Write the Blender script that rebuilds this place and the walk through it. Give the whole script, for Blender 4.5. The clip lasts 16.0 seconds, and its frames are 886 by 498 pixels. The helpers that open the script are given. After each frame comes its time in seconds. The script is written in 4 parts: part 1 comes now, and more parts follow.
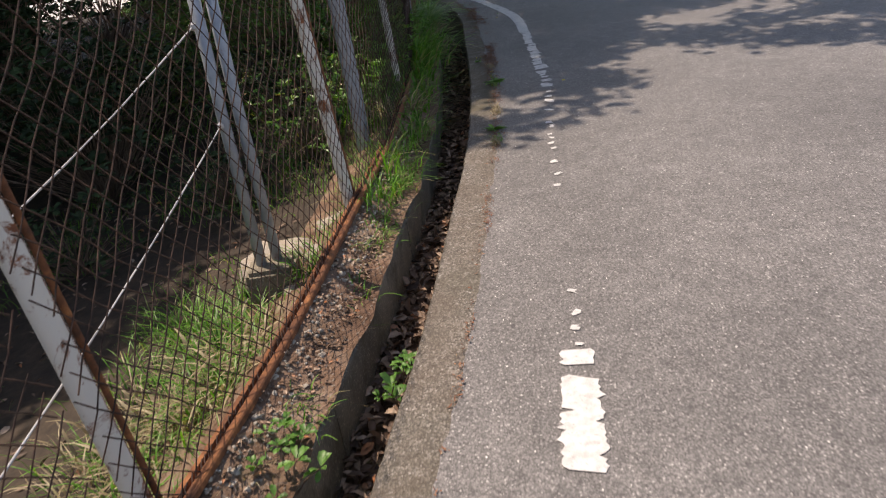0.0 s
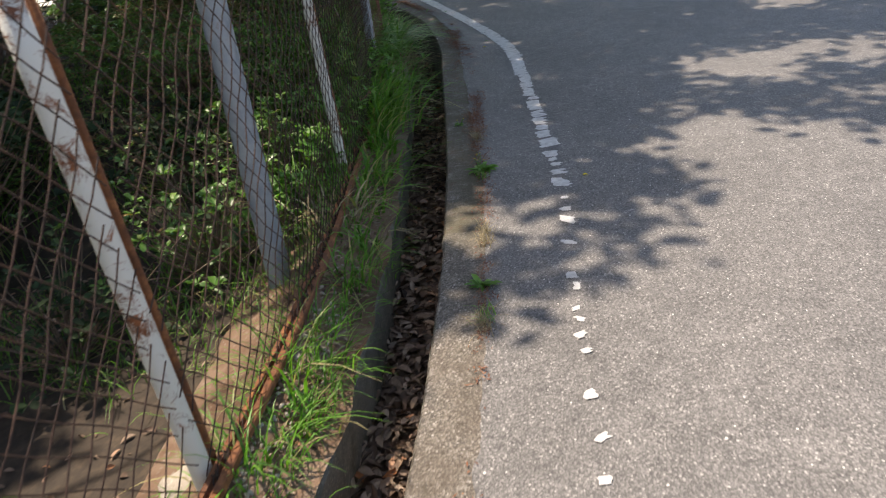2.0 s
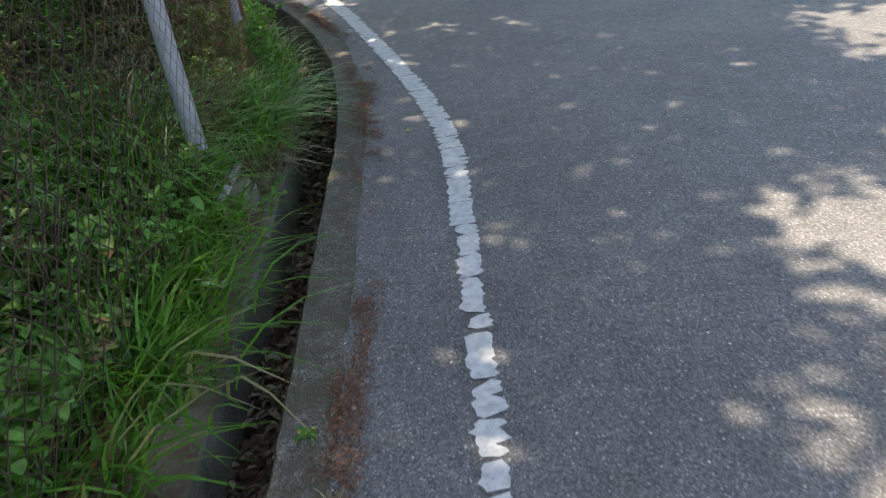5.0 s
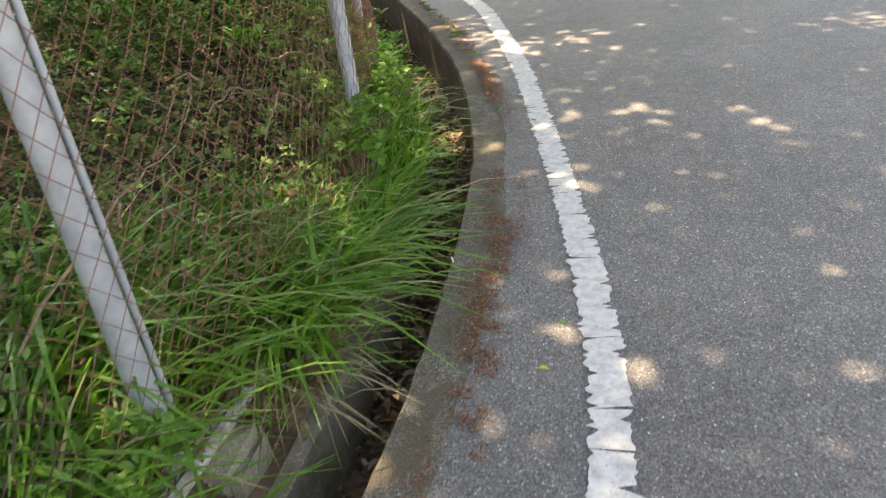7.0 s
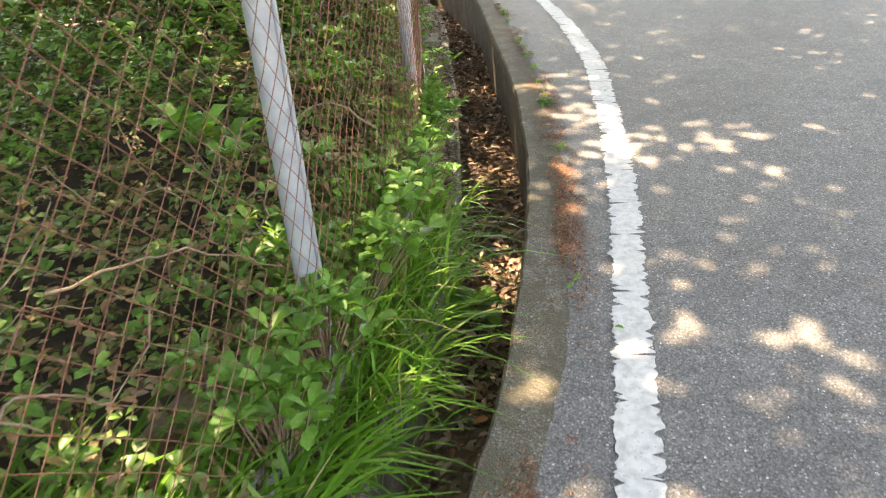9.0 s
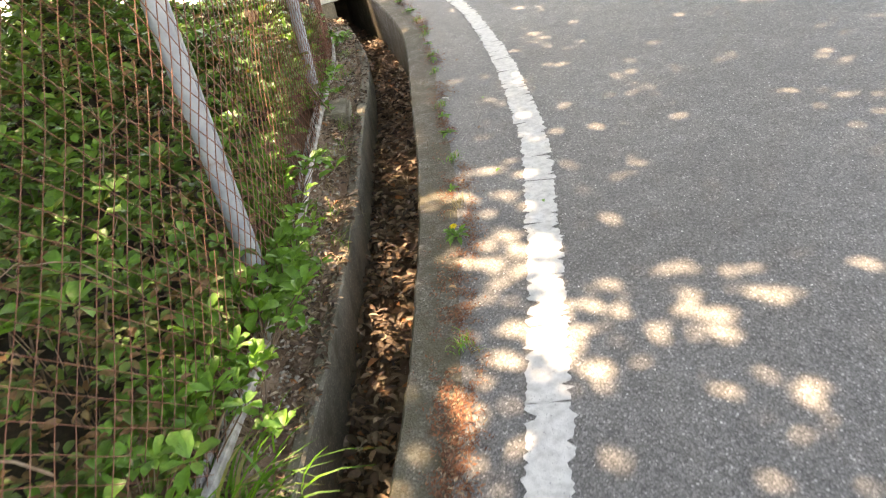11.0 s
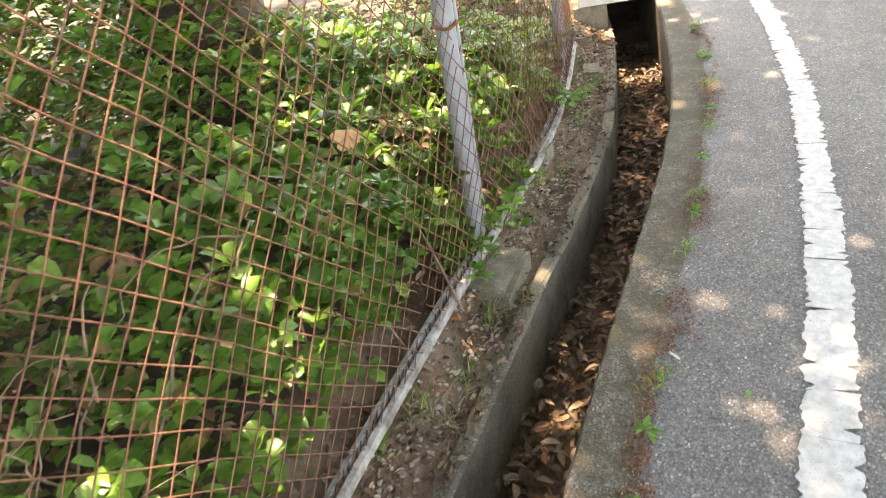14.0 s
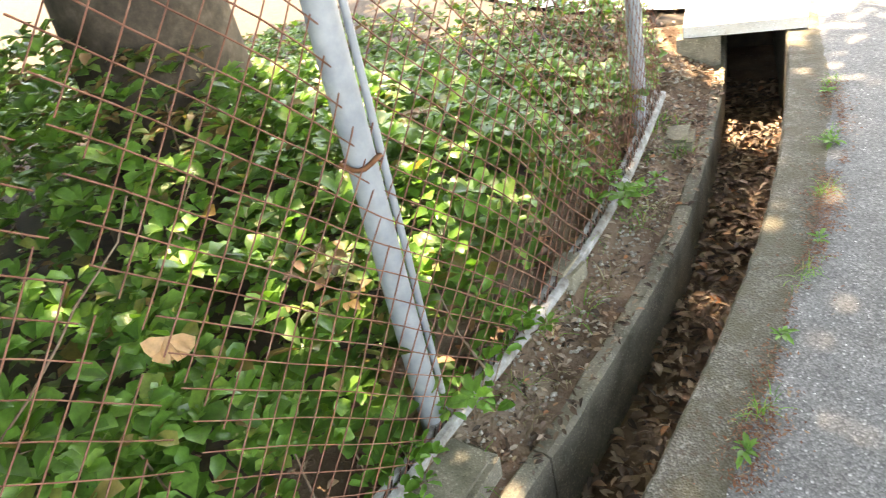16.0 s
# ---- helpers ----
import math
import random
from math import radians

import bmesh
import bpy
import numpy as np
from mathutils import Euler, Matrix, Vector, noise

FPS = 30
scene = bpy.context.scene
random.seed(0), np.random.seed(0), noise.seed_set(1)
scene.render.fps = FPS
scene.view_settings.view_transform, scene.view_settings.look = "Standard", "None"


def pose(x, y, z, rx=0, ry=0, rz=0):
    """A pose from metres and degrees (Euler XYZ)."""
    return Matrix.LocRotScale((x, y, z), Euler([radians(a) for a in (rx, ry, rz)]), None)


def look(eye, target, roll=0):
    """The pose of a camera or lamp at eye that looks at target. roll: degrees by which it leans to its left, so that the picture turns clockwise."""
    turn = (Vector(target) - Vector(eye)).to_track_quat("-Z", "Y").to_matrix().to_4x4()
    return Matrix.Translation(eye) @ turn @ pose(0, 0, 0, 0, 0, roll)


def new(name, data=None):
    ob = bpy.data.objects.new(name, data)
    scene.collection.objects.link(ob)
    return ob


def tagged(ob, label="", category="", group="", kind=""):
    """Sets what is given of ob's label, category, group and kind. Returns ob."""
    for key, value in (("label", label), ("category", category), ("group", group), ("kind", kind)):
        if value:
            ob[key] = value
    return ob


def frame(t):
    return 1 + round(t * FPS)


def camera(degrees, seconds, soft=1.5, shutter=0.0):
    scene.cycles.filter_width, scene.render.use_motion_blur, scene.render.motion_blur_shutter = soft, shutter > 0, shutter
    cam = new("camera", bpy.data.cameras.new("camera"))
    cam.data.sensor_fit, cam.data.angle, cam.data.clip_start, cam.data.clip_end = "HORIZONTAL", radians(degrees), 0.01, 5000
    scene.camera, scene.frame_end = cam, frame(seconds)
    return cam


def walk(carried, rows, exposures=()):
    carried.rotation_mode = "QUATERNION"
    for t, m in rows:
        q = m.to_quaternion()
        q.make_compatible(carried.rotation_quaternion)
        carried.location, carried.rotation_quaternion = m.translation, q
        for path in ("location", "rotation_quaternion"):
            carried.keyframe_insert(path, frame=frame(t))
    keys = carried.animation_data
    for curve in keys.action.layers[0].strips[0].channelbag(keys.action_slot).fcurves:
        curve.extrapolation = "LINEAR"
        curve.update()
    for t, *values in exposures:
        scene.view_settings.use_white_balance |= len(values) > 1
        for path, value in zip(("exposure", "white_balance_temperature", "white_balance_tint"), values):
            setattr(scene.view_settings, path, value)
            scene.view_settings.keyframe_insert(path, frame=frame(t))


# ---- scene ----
cam = camera(62.0, 16.0, soft=1.1, shutter=0.2)
PATH = [
    (0, (0.18, -0.099, 1.468), (0.188, 1.703, 0.601), -9.1),
    (0.5, (0.24, 0.415, 1.485), (0.222, 2.22, 0.623), -8.3),
    (1, (0.336, 0.975, 1.499), (0.338, 2.775, 0.627), -6.6),
    (1.5, (0.335, 1.515, 1.488), (0.318, 3.31, 0.606), -7.4),
    (2, (0.451, 2.045, 1.48), (0.504, 3.832, 0.583), -7.5),
    (2.5, (0.49, 2.592, 1.485), (0.602, 4.38, 0.595), -8.3),
    (3, (0.654, 3.083, 1.482), (0.786, 4.859, 0.57), -7.9),
    (3.5, (0.776, 3.588, 1.491), (0.922, 5.338, 0.534), -6.3),
    (4, (0.982, 4.071, 1.443), (1.33, 5.727, 0.377), -6.5),
    (4.5, (1.111, 4.596, 1.486), (1.278, 6.318, 0.482), -6.0),
    (4.7, (1.131, 4.809, 1.471), (1.287, 6.535, 0.473), -7.1),
    (6.8, (1.447, 7.014, 1.478), (1.035, 8.717, 0.513), -7.6),
    (7, (1.459, 7.209, 1.485), (1.061, 8.918, 0.526), -7.8),
    (7.5, (1.501, 7.759, 1.497), (1.091, 9.467, 0.539), -6.1),
    (8, (1.385, 8.334, 1.562), (0.902, 10.015, 0.593), -5.0),
    (8.5, (1.395, 8.82, 1.544), (0.826, 10.471, 0.569), -3.7),
    (9, (1.383, 9.217, 1.524), (0.719, 10.834, 0.553), -4.5),
    (9.5, (1.508, 9.7, 1.488), (0.858, 11.327, 0.523), -7.4),
    (10, (1.524, 10.171, 1.493), (0.917, 11.811, 0.521), -10.2),
    (10.2, (1.49, 10.348, 1.499), (0.874, 11.979, 0.52), -11.1),
    (12.3, (1.406, 12.324, 1.697), (0.385, 13.692, 0.656), -12.4),
    (12.5, (1.291, 12.479, 1.672), (0.22, 13.804, 0.625), -12.5),
    (13, (1.108, 12.908, 1.645), (-0.07, 14.13, 0.587), -11.5),
    (13.5, (0.907, 13.395, 1.671), (-0.365, 14.521, 0.616), -11.9),
    (14, (0.66, 13.771, 1.679), (-0.656, 14.85, 0.63), -12.3),
    (14.5, (0.601, 14.159, 1.672), (-0.732, 15.219, 0.622), -12.1),
    (15, (0.434, 14.553, 1.634), (-0.918, 15.579, 0.576), -13.6),
    (15.5, (0.3, 14.901, 1.652), (-1.094, 15.866, 0.592), -14.1),
    (16, (0.201, 15.046, 1.68), (-1.311, 15.805, 0.615), -13.7),
]
walk(cam, [(t, look(eye, target, roll)) for t, eye, target, roll in PATH],
     exposures=[(0.0, 0.36, 7700, 20), (1.0, 0.38, 7700, 18), (2.0, 0.82, 7700, 15), (3.0, 1.22, 7700, 13), (4.7, 1.42, 7600, 11), (6.8, 2.46, 10600, 18), (8.5, 2.96, 11000, 17), (10.2, 3.13, 11000, 17), (12.3, 2.64, 12000, 25), (14.0, 3.27, 11000, 19), (16.0, 3.52, 10200, 15)])

# ---- light ----
SUN_AZ, SUN_EL = radians(313), radians(66)   # azimuth clockwise from +y
TO_SUN = Vector((math.sin(SUN_AZ) * math.cos(SUN_EL), math.cos(SUN_AZ) * math.cos(SUN_EL), math.sin(SUN_EL)))
world = bpy.data.worlds.new("sky_world")
scene.world = world
world.use_nodes = True
wn = world.node_tree
sky = wn.nodes.new("ShaderNodeTexSky")
sky.sky_type = "NISHITA"
sky.sun_disc = False
sky.sun_elevation, sky.sun_rotation = SUN_EL, SUN_AZ
wn.links.new(sky.outputs[0], wn.nodes["Background"].inputs[0])
wn.nodes["Background"].inputs[1].default_value = 0.15
sun_data = bpy.data.lights.new("sun", "SUN")
sun_data.energy, sun_data.angle, sun_data.color = 3.9, radians(0.55), (1.0, 0.94, 0.86)
sun = new("sun", sun_data)
sun.matrix_world = look(TO_SUN * 40, (0, 0, 0))

rng = np.random.default_rng(11)


# ---- materials ----
class Mat:
    """A node material with a principled shader, built by small calls."""

    def __init__(self, name, rough=0.7, metal=0.0):
        self.m = bpy.data.materials.new(name)
        self.m.use_nodes = True
        self.t = self.m.node_tree
        self.b = self.t.nodes["Principled BSDF"]
        self.b.inputs["Roughness"].default_value = rough
        self.b.inputs["Metallic"].default_value = metal
        self.co = self.t.nodes.new("ShaderNodeNewGeometry")

    def node(self, kind, **links):
        n = self.t.nodes.new(kind)
        for k, v in links.items():
            self.put(n, k, v)
        return n

    def put(self, n, k, v):
        sock = n.inputs[int(k[1:])] if k[0] == "i" and k[1:].isdigit() else n.inputs[k]
        if isinstance(v, bpy.types.NodeSocket):
            self.t.links.new(v, sock)
        else:
            sock.default_value = v

    def noise(self, scale, detail=4, rough=0.6, dist=0.0):
        n = self.node("ShaderNodeTexNoise")
        self.put(n, "Vector", self.co.outputs["Position"])
        for k, v in (("Scale", scale), ("Detail", detail), ("Roughness", rough), ("Distortion", dist)):
            self.put(n, k, v)
        return n.outputs["Fac"]

    def voro(self, scale, feature="F1"):
        n = self.node("ShaderNodeTexVoronoi")
        n.feature = feature
        self.put(n, "Vector", self.co.outputs["Position"])
        self.put(n, "Scale", scale)
        return n

    def ramp(self, fac, *stops):
        n = self.node("ShaderNodeValToRGB")
        self.put(n, "Fac", fac)
        e = n.color_ramp.elements
        while len(e) < len(stops):
            e.new(0.5)
        for el, (p, c) in zip(e, stops):
            el.position = p
            el.color = (*c, 1) if isinstance(c, tuple) else (c, c, c, 1)
        return n.outputs["Color"]

    def mix(self, fac, a, b, mode="MIX"):
        n = self.node("ShaderNodeMix")
        n.data_type, n.blend_type = "RGBA", mode
        for i, v in ((0, fac), (6, a), (7, b)):
            if isinstance(v, bpy.types.NodeSocket):
                self.t.links.new(v, n.inputs[i])
            else:
                n.inputs[i].default_value = (*v, 1) if isinstance(v, tuple) else v
        return n.outputs[2]

    def colour(self, c):
        self.put(self.b, "Base Color", c if isinstance(c, bpy.types.NodeSocket) else (*c, 1))
        return self

    def bump(self, h, strength=0.5, dist=0.01):
        n = self.node("ShaderNodeBump", Height=h, Strength=strength, Distance=dist)
        self.put(self.b, "Normal", n.outputs[0])
        return self

    def rough(self, v):
        self.put(self.b, "Roughness", v)
        return self

    def leafy(self, amount, tint):
        """Light that shines through a thin leaf."""
        tr = self.node("ShaderNodeBsdfTranslucent")
        self.put(tr, "Color", tint)
        mx = self.node("ShaderNodeMixShader")
        mx.inputs[0].default_value = amount
        self.t.links.new(self.b.outputs[0], mx.inputs[1])
        self.t.links.new(tr.outputs[0], mx.inputs[2])
        out = self.t.nodes["Material Output"]
        self.t.links.new(mx.outputs[0], out.inputs[0])
        return self


def make_asphalt():
    k = Mat("asphalt", 0.75)
    chips = k.voro(160)
    chip_col = k.ramp(chips.outputs["Color"], (0.0, (0.092, 0.09, 0.089)), (0.42, (0.182, 0.177, 0.172)), (0.8, (0.275, 0.265, 0.256)), (1.0, (0.60, 0.58, 0.55)))
    gaps = k.ramp(chips.outputs["Distance"], (0.25, 1.0), (0.8, 0.62))
    c = k.mix(1.0, chip_col, gaps, "MULTIPLY")
    big = k.ramp(k.noise(0.9, 5), (0.3, 0.78), (0.7, 1.12))
    c = k.mix(1.0, c, big, "MULTIPLY")
    mid = k.ramp(k.noise(9, 4), (0.35, 0.85), (0.68, 1.1))
    c = k.mix(1.0, c, mid, "MULTIPLY")
    glint = k.voro(185)
    spark = k.ramp(glint.outputs["Color"], (0.95, 0.0), (0.965, 1.0))
    c = k.mix(spark, c, (0.74, 0.72, 0.68))
    k.colour(c)
    k.rough(k.ramp(k.noise(60, 3), (0.3, 0.5), (0.7, 0.85)))
    h = k.mix(0.5, chips.outputs["Distance"], k.noise(240, 2))
    return k.bump(h, 0.45, 0.004).m


def make_concrete(name, base, moss, dark):
    k = Mat(name, 0.85)
    c = k.ramp(k.noise(2.3, 6), (0.3, tuple(v * dark for v in base)), (0.7, base))
    grit = k.voro(170)
    c = k.mix(k.ramp(grit.outputs["Color"], (0.72, 0.0), (0.86, 0.55)), c, tuple(min(1, v * 1.6) for v in base))
    c = k.mix(k.ramp(grit.outputs["Color"], (0.08, 0.6), (0.2, 0.0)), c, tuple(v * 0.3 for v in base))
    c = k.mix(k.ramp(k.noise(5, 6, 0.7), (0.48, 0.0), (0.66, 0.75)), c, moss)
    k.colour(c)
    return k.bump(k.mix(0.5, grit.outputs["Distance"], k.noise(45, 6)), 0.7, 0.006).m


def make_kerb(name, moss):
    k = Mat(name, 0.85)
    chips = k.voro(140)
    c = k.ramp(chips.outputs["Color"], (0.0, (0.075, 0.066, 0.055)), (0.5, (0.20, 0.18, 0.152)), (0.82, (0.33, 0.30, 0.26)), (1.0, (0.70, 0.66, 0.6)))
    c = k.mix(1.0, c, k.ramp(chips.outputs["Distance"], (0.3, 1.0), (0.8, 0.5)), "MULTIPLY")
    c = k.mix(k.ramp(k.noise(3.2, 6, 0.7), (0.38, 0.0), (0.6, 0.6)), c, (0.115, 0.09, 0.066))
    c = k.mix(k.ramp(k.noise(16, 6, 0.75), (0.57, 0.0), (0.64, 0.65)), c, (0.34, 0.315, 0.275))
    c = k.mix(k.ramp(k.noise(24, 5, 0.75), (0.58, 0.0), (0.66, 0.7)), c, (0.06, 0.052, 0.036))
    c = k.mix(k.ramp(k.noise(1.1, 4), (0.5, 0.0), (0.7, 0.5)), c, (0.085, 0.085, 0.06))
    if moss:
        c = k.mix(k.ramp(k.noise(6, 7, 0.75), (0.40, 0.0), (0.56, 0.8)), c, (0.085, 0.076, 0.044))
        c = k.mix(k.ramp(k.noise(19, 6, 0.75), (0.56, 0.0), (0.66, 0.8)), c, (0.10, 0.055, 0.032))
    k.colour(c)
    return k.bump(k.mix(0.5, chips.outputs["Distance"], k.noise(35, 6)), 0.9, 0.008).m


def make_paint():
    k = Mat("road_paint", 0.6)
    c = k.ramp(k.noise(28, 5), (0.3, (0.46, 0.455, 0.44)), (0.6, (0.68, 0.675, 0.655)))
    c = k.mix(k.ramp(k.noise(110, 3), (0.30, 0.75), (0.38, 0.0)), c, (0.25, 0.25, 0.25))
    c = k.mix(k.ramp(k.noise(3, 5), (0.55, 0.0), (0.8, 0.3)), c, (0.45, 0.42, 0.38))
    k.colour(c)
    return k.bump(k.noise(140, 3), 0.5, 0.004).m


def make_soil():
    k = Mat("soil", 0.95)
    c = k.ramp(k.noise(4, 6), (0.3, (0.105, 0.058, 0.036)), (0.5, (0.215, 0.132, 0.086)), (0.72, (0.35, 0.265, 0.195)))
    st = k.voro(95)
    c = k.mix(k.ramp(st.outputs["Color"], (0.8, 0.0), (0.9, 0.7)), c, (0.34, 0.30, 0.25))
    c = k.mix(k.ramp(k.noise(1.6, 4), (0.5, 0.0), (0.62, 0.8)), c, (0.10, 0.058, 0.032))
    k.colour(c)
    return k.bump(k.mix(0.22, k.noise(38, 8, 0.75), st.outputs["Distance"]), 0.9, 0.02).m


def make_galv():
    k = Mat("galvanised_steel", 0.5, 0.35)
    c = k.ramp(k.noise(14, 5), (0.3, (0.25, 0.29, 0.34)), (0.7, (0.39, 0.43, 0.475)))
    c = k.mix(k.ramp(k.noise(7, 6, 0.75), (0.60, 0.0), (0.72, 0.85)), c, (0.20, 0.12, 0.08))
    k.colour(c)
    return k.bump(k.noise(60, 4), 0.25, 0.003).m


def make_rusty_paint():
    k = Mat("flaking_white_paint", 0.7)
    m = k.ramp(k.noise(9, 7, 0.75, 0.6), (0.54, 0.0), (0.62, 1.0))
    rust = k.ramp(k.noise(30, 5), (0.3, (0.09, 0.03, 0.014)), (0.7, (0.30, 0.10, 0.035)))
    c = k.mix(m, (0.66, 0.65, 0.60), rust)
    k.colour(c)
    return k.bump(k.noise(40, 5), 0.5, 0.004).m


def make_rust(name, a, b, c3):
    k = Mat(name, 0.85)
    c = k.ramp(k.noise(13, 6, 0.7), (0.3, a), (0.52, b), (0.72, c3))
    k.colour(c)
    return k.bump(k.noise(70, 5), 0.6, 0.004).m


def make_leaf(name, stops, tint, amount=0.3, rough=0.45):
    k = Mat(name, rough)
    c = k.ramp(k.co.outputs["Random Per Island"], *stops)
    c = k.mix(1.0, c, k.ramp(k.noise(60, 3), (0.3, 0.75), (0.7, 1.15)), "MULTIPLY")
    k.colour(c)
    k.bump(k.noise(120, 2), 0.2, 0.003)
    return k.leafy(amount, k.mix(1.0, c, (*tint,), "MULTIPLY")).m if amount else k.m


ASPHALT = make_asphalt()
LIP = make_kerb("kerb_concrete", False)
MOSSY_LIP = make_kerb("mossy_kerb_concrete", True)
WALL = make_concrete("gutter_concrete", (0.31, 0.275, 0.205), (0.09, 0.08, 0.045), 0.38)
SLAB = make_concrete("pale_concrete", (0.74, 0.73, 0.70), (0.58, 0.55, 0.5), 0.88)
PAINT = make_paint()
SOIL = make_soil()
HUMUS = make_rust("forest_floor", (0.022, 0.016, 0.011), (0.045, 0.032, 0.021), (0.085, 0.06, 0.038))
GALV = make_galv()
OLD_PAINT = make_rusty_paint()
RUST = make_rust("rust", (0.06, 0.025, 0.014), (0.19, 0.072, 0.03), (0.42, 0.17, 0.06))
WIRE = make_rust("rusty_wire", (0.018, 0.012, 0.010), (0.042, 0.021, 0.015), (0.12, 0.065, 0.045))
RAIL = make_rust("weathered_rail", (0.10, 0.075, 0.06), (0.28, 0.27, 0.26), (0.48, 0.48, 0.48))
PALE_WIRE = make_rust("rusty_wire_pale", (0.10, 0.04, 0.028), (0.20, 0.082, 0.055), (0.30, 0.17, 0.125))
STEEL = make_rust("steel_wire", (0.3, 0.3, 0.3), (0.42, 0.43, 0.44), (0.55, 0.56, 0.57))
BARK = make_rust("bark", (0.03, 0.022, 0.016), (0.07, 0.052, 0.038), (0.13, 0.105, 0.08))
TWIG = make_rust("twig", (0.10, 0.06, 0.04), (0.19, 0.13, 0.09), (0.30, 0.23, 0.17))
SILT = make_leaf("red_moss", ((0.0, (0.10, 0.036, 0.020)), (0.6, (0.24, 0.098, 0.052)), (0.9, (0.31, 0.17, 0.10)), (1.0, (0.36, 0.29, 0.2))), (1, 1, 1), 0.0, 0.9)
GREEN = make_leaf("shrub_leaf", ((0.0, (0.065, 0.145, 0.035)), (0.4, (0.105, 0.24, 0.047)), (0.82, (0.155, 0.32, 0.065)), (0.93, (0.21, 0.34, 0.08)), (1.0, (0.26, 0.14, 0.06))), (1.3, 1.5, 0.6), 0.3, 0.35)
# darker copy of the leaf green: the wood's deep shade is in the colour
SHADE_TINTED_LEAF = make_leaf("shade_tinted_leaf", ((0.0, (0.012, 0.028, 0.010)), (0.6, (0.024, 0.055, 0.016)), (1.0, (0.045, 0.085, 0.025))), (1.2, 1.4, 0.5), 0.15, 0.85)
VINE = make_leaf("vine_leaf", ((0.0, (0.06, 0.11, 0.03)), (0.45, (0.13, 0.21, 0.05)), (0.62, (0.19, 0.15, 0.065)), (1.0, (0.30, 0.16, 0.085))), (1.3, 1.3, 0.7), 0.28, 0.5)
GRASS = make_leaf("grass_blade", ((0.0, (0.05, 0.15, 0.02)), (0.6, (0.115, 0.31, 0.035)), (0.89, (0.18, 0.38, 0.06)), (0.93, (0.34, 0.31, 0.15)), (1.0, (0.42, 0.37, 0.2))), (1.3, 1.5, 0.5), 0.35, 0.45)
DRYGRASS = make_leaf("dry_grass_blade", ((0.0, (0.16, 0.12, 0.06)), (0.6, (0.34, 0.28, 0.16)), (1.0, (0.46, 0.40, 0.26))), (1.2, 1.1, 0.7), 0.2, 0.6)
WEED = make_leaf("weed_leaf", ((0.0, (0.07, 0.18, 0.03)), (1.0, (0.16, 0.36, 0.07))), (1.3, 1.5, 0.5), 0.35, 0.45)
LITTER = make_leaf("dead_leaf", ((0.0, (0.05, 0.03, 0.02)), (0.4, (0.16, 0.098, 0.063)), (0.72, (0.31, 0.21, 0.14)), (0.92, (0.46, 0.35, 0.26)), (1.0, (0.42, 0.15, 0.05))), (1, 0.9, 0.7), 0.0, 0.65)
TAN_LEAF = make_leaf("tan_leaf", ((0.0, (0.42, 0.24, 0.12)), (1.0, (0.55, 0.36, 0.2))), (1.1, 0.9, 0.6), 0.2, 0.6)
YELLOW = make_leaf("yellow_petal", ((0.0, (0.8, 0.6, 0.02)), (1.0, (0.9, 0.72, 0.05))), (1, 1, 0.4), 0.2, 0.6)
CROWN = make_leaf("tree_leaf", ((0.0, (0.03, 0.075, 0.02)), (1.0, (0.08, 0.16, 0.035))), (1.2, 1.4, 0.5), 0.2, 0.5)
WHITE = Mat("white_paper", 0.8).colour((0.8, 0.78, 0.74)).m
STONE = make_concrete("field_stone", (0.42, 0.38, 0.32), (0.3, 0.24, 0.17), 0.75)


# ---- mesh helpers ----
def link_mesh(name, verts, faces, material, parent=None, smooth=False):
    me = bpy.data.meshes.new(name)
    verts = np.asarray(verts, dtype=np.float32)
    if isinstance(faces, np.ndarray):
        n, k = faces.shape
        me.vertices.add(len(verts))
        me.vertices.foreach_set("co", verts.ravel())
        me.loops.add(n * k)
        me.loops.foreach_set("vertex_index", faces.astype(np.int32).ravel())
        me.polygons.add(n)
        me.polygons.foreach_set("loop_start", np.arange(0, n * k, k, dtype=np.int32))
        me.update(calc_edges=True)
    else:
        me.from_pydata(verts.tolist(), [], faces)
    if smooth:
        me.polygons.foreach_set("use_smooth", np.ones(len(me.polygons), dtype=bool))
    me.materials.append(material)
    ob = new(name, me)
    ob.parent = parent
    return ob


def part(name, bm, material, parent=None, label=""):
    me = bpy.data.meshes.new(name)
    bm.to_mesh(me)
    bm.free()
    me.materials.append(material)
    ob = new(name, me)
    ob.parent = parent
    return tagged(ob, label)


def empty(name, at, label, category, group="", kind=""):
    ob = new(name)
    ob.location = at
    ob.empty_display_size = 0.1
    return tagged(ob, label, category, group, kind)


def shift(ob_parent, verts):
    return np.asarray(verts, float) - np.array(ob_parent.location)


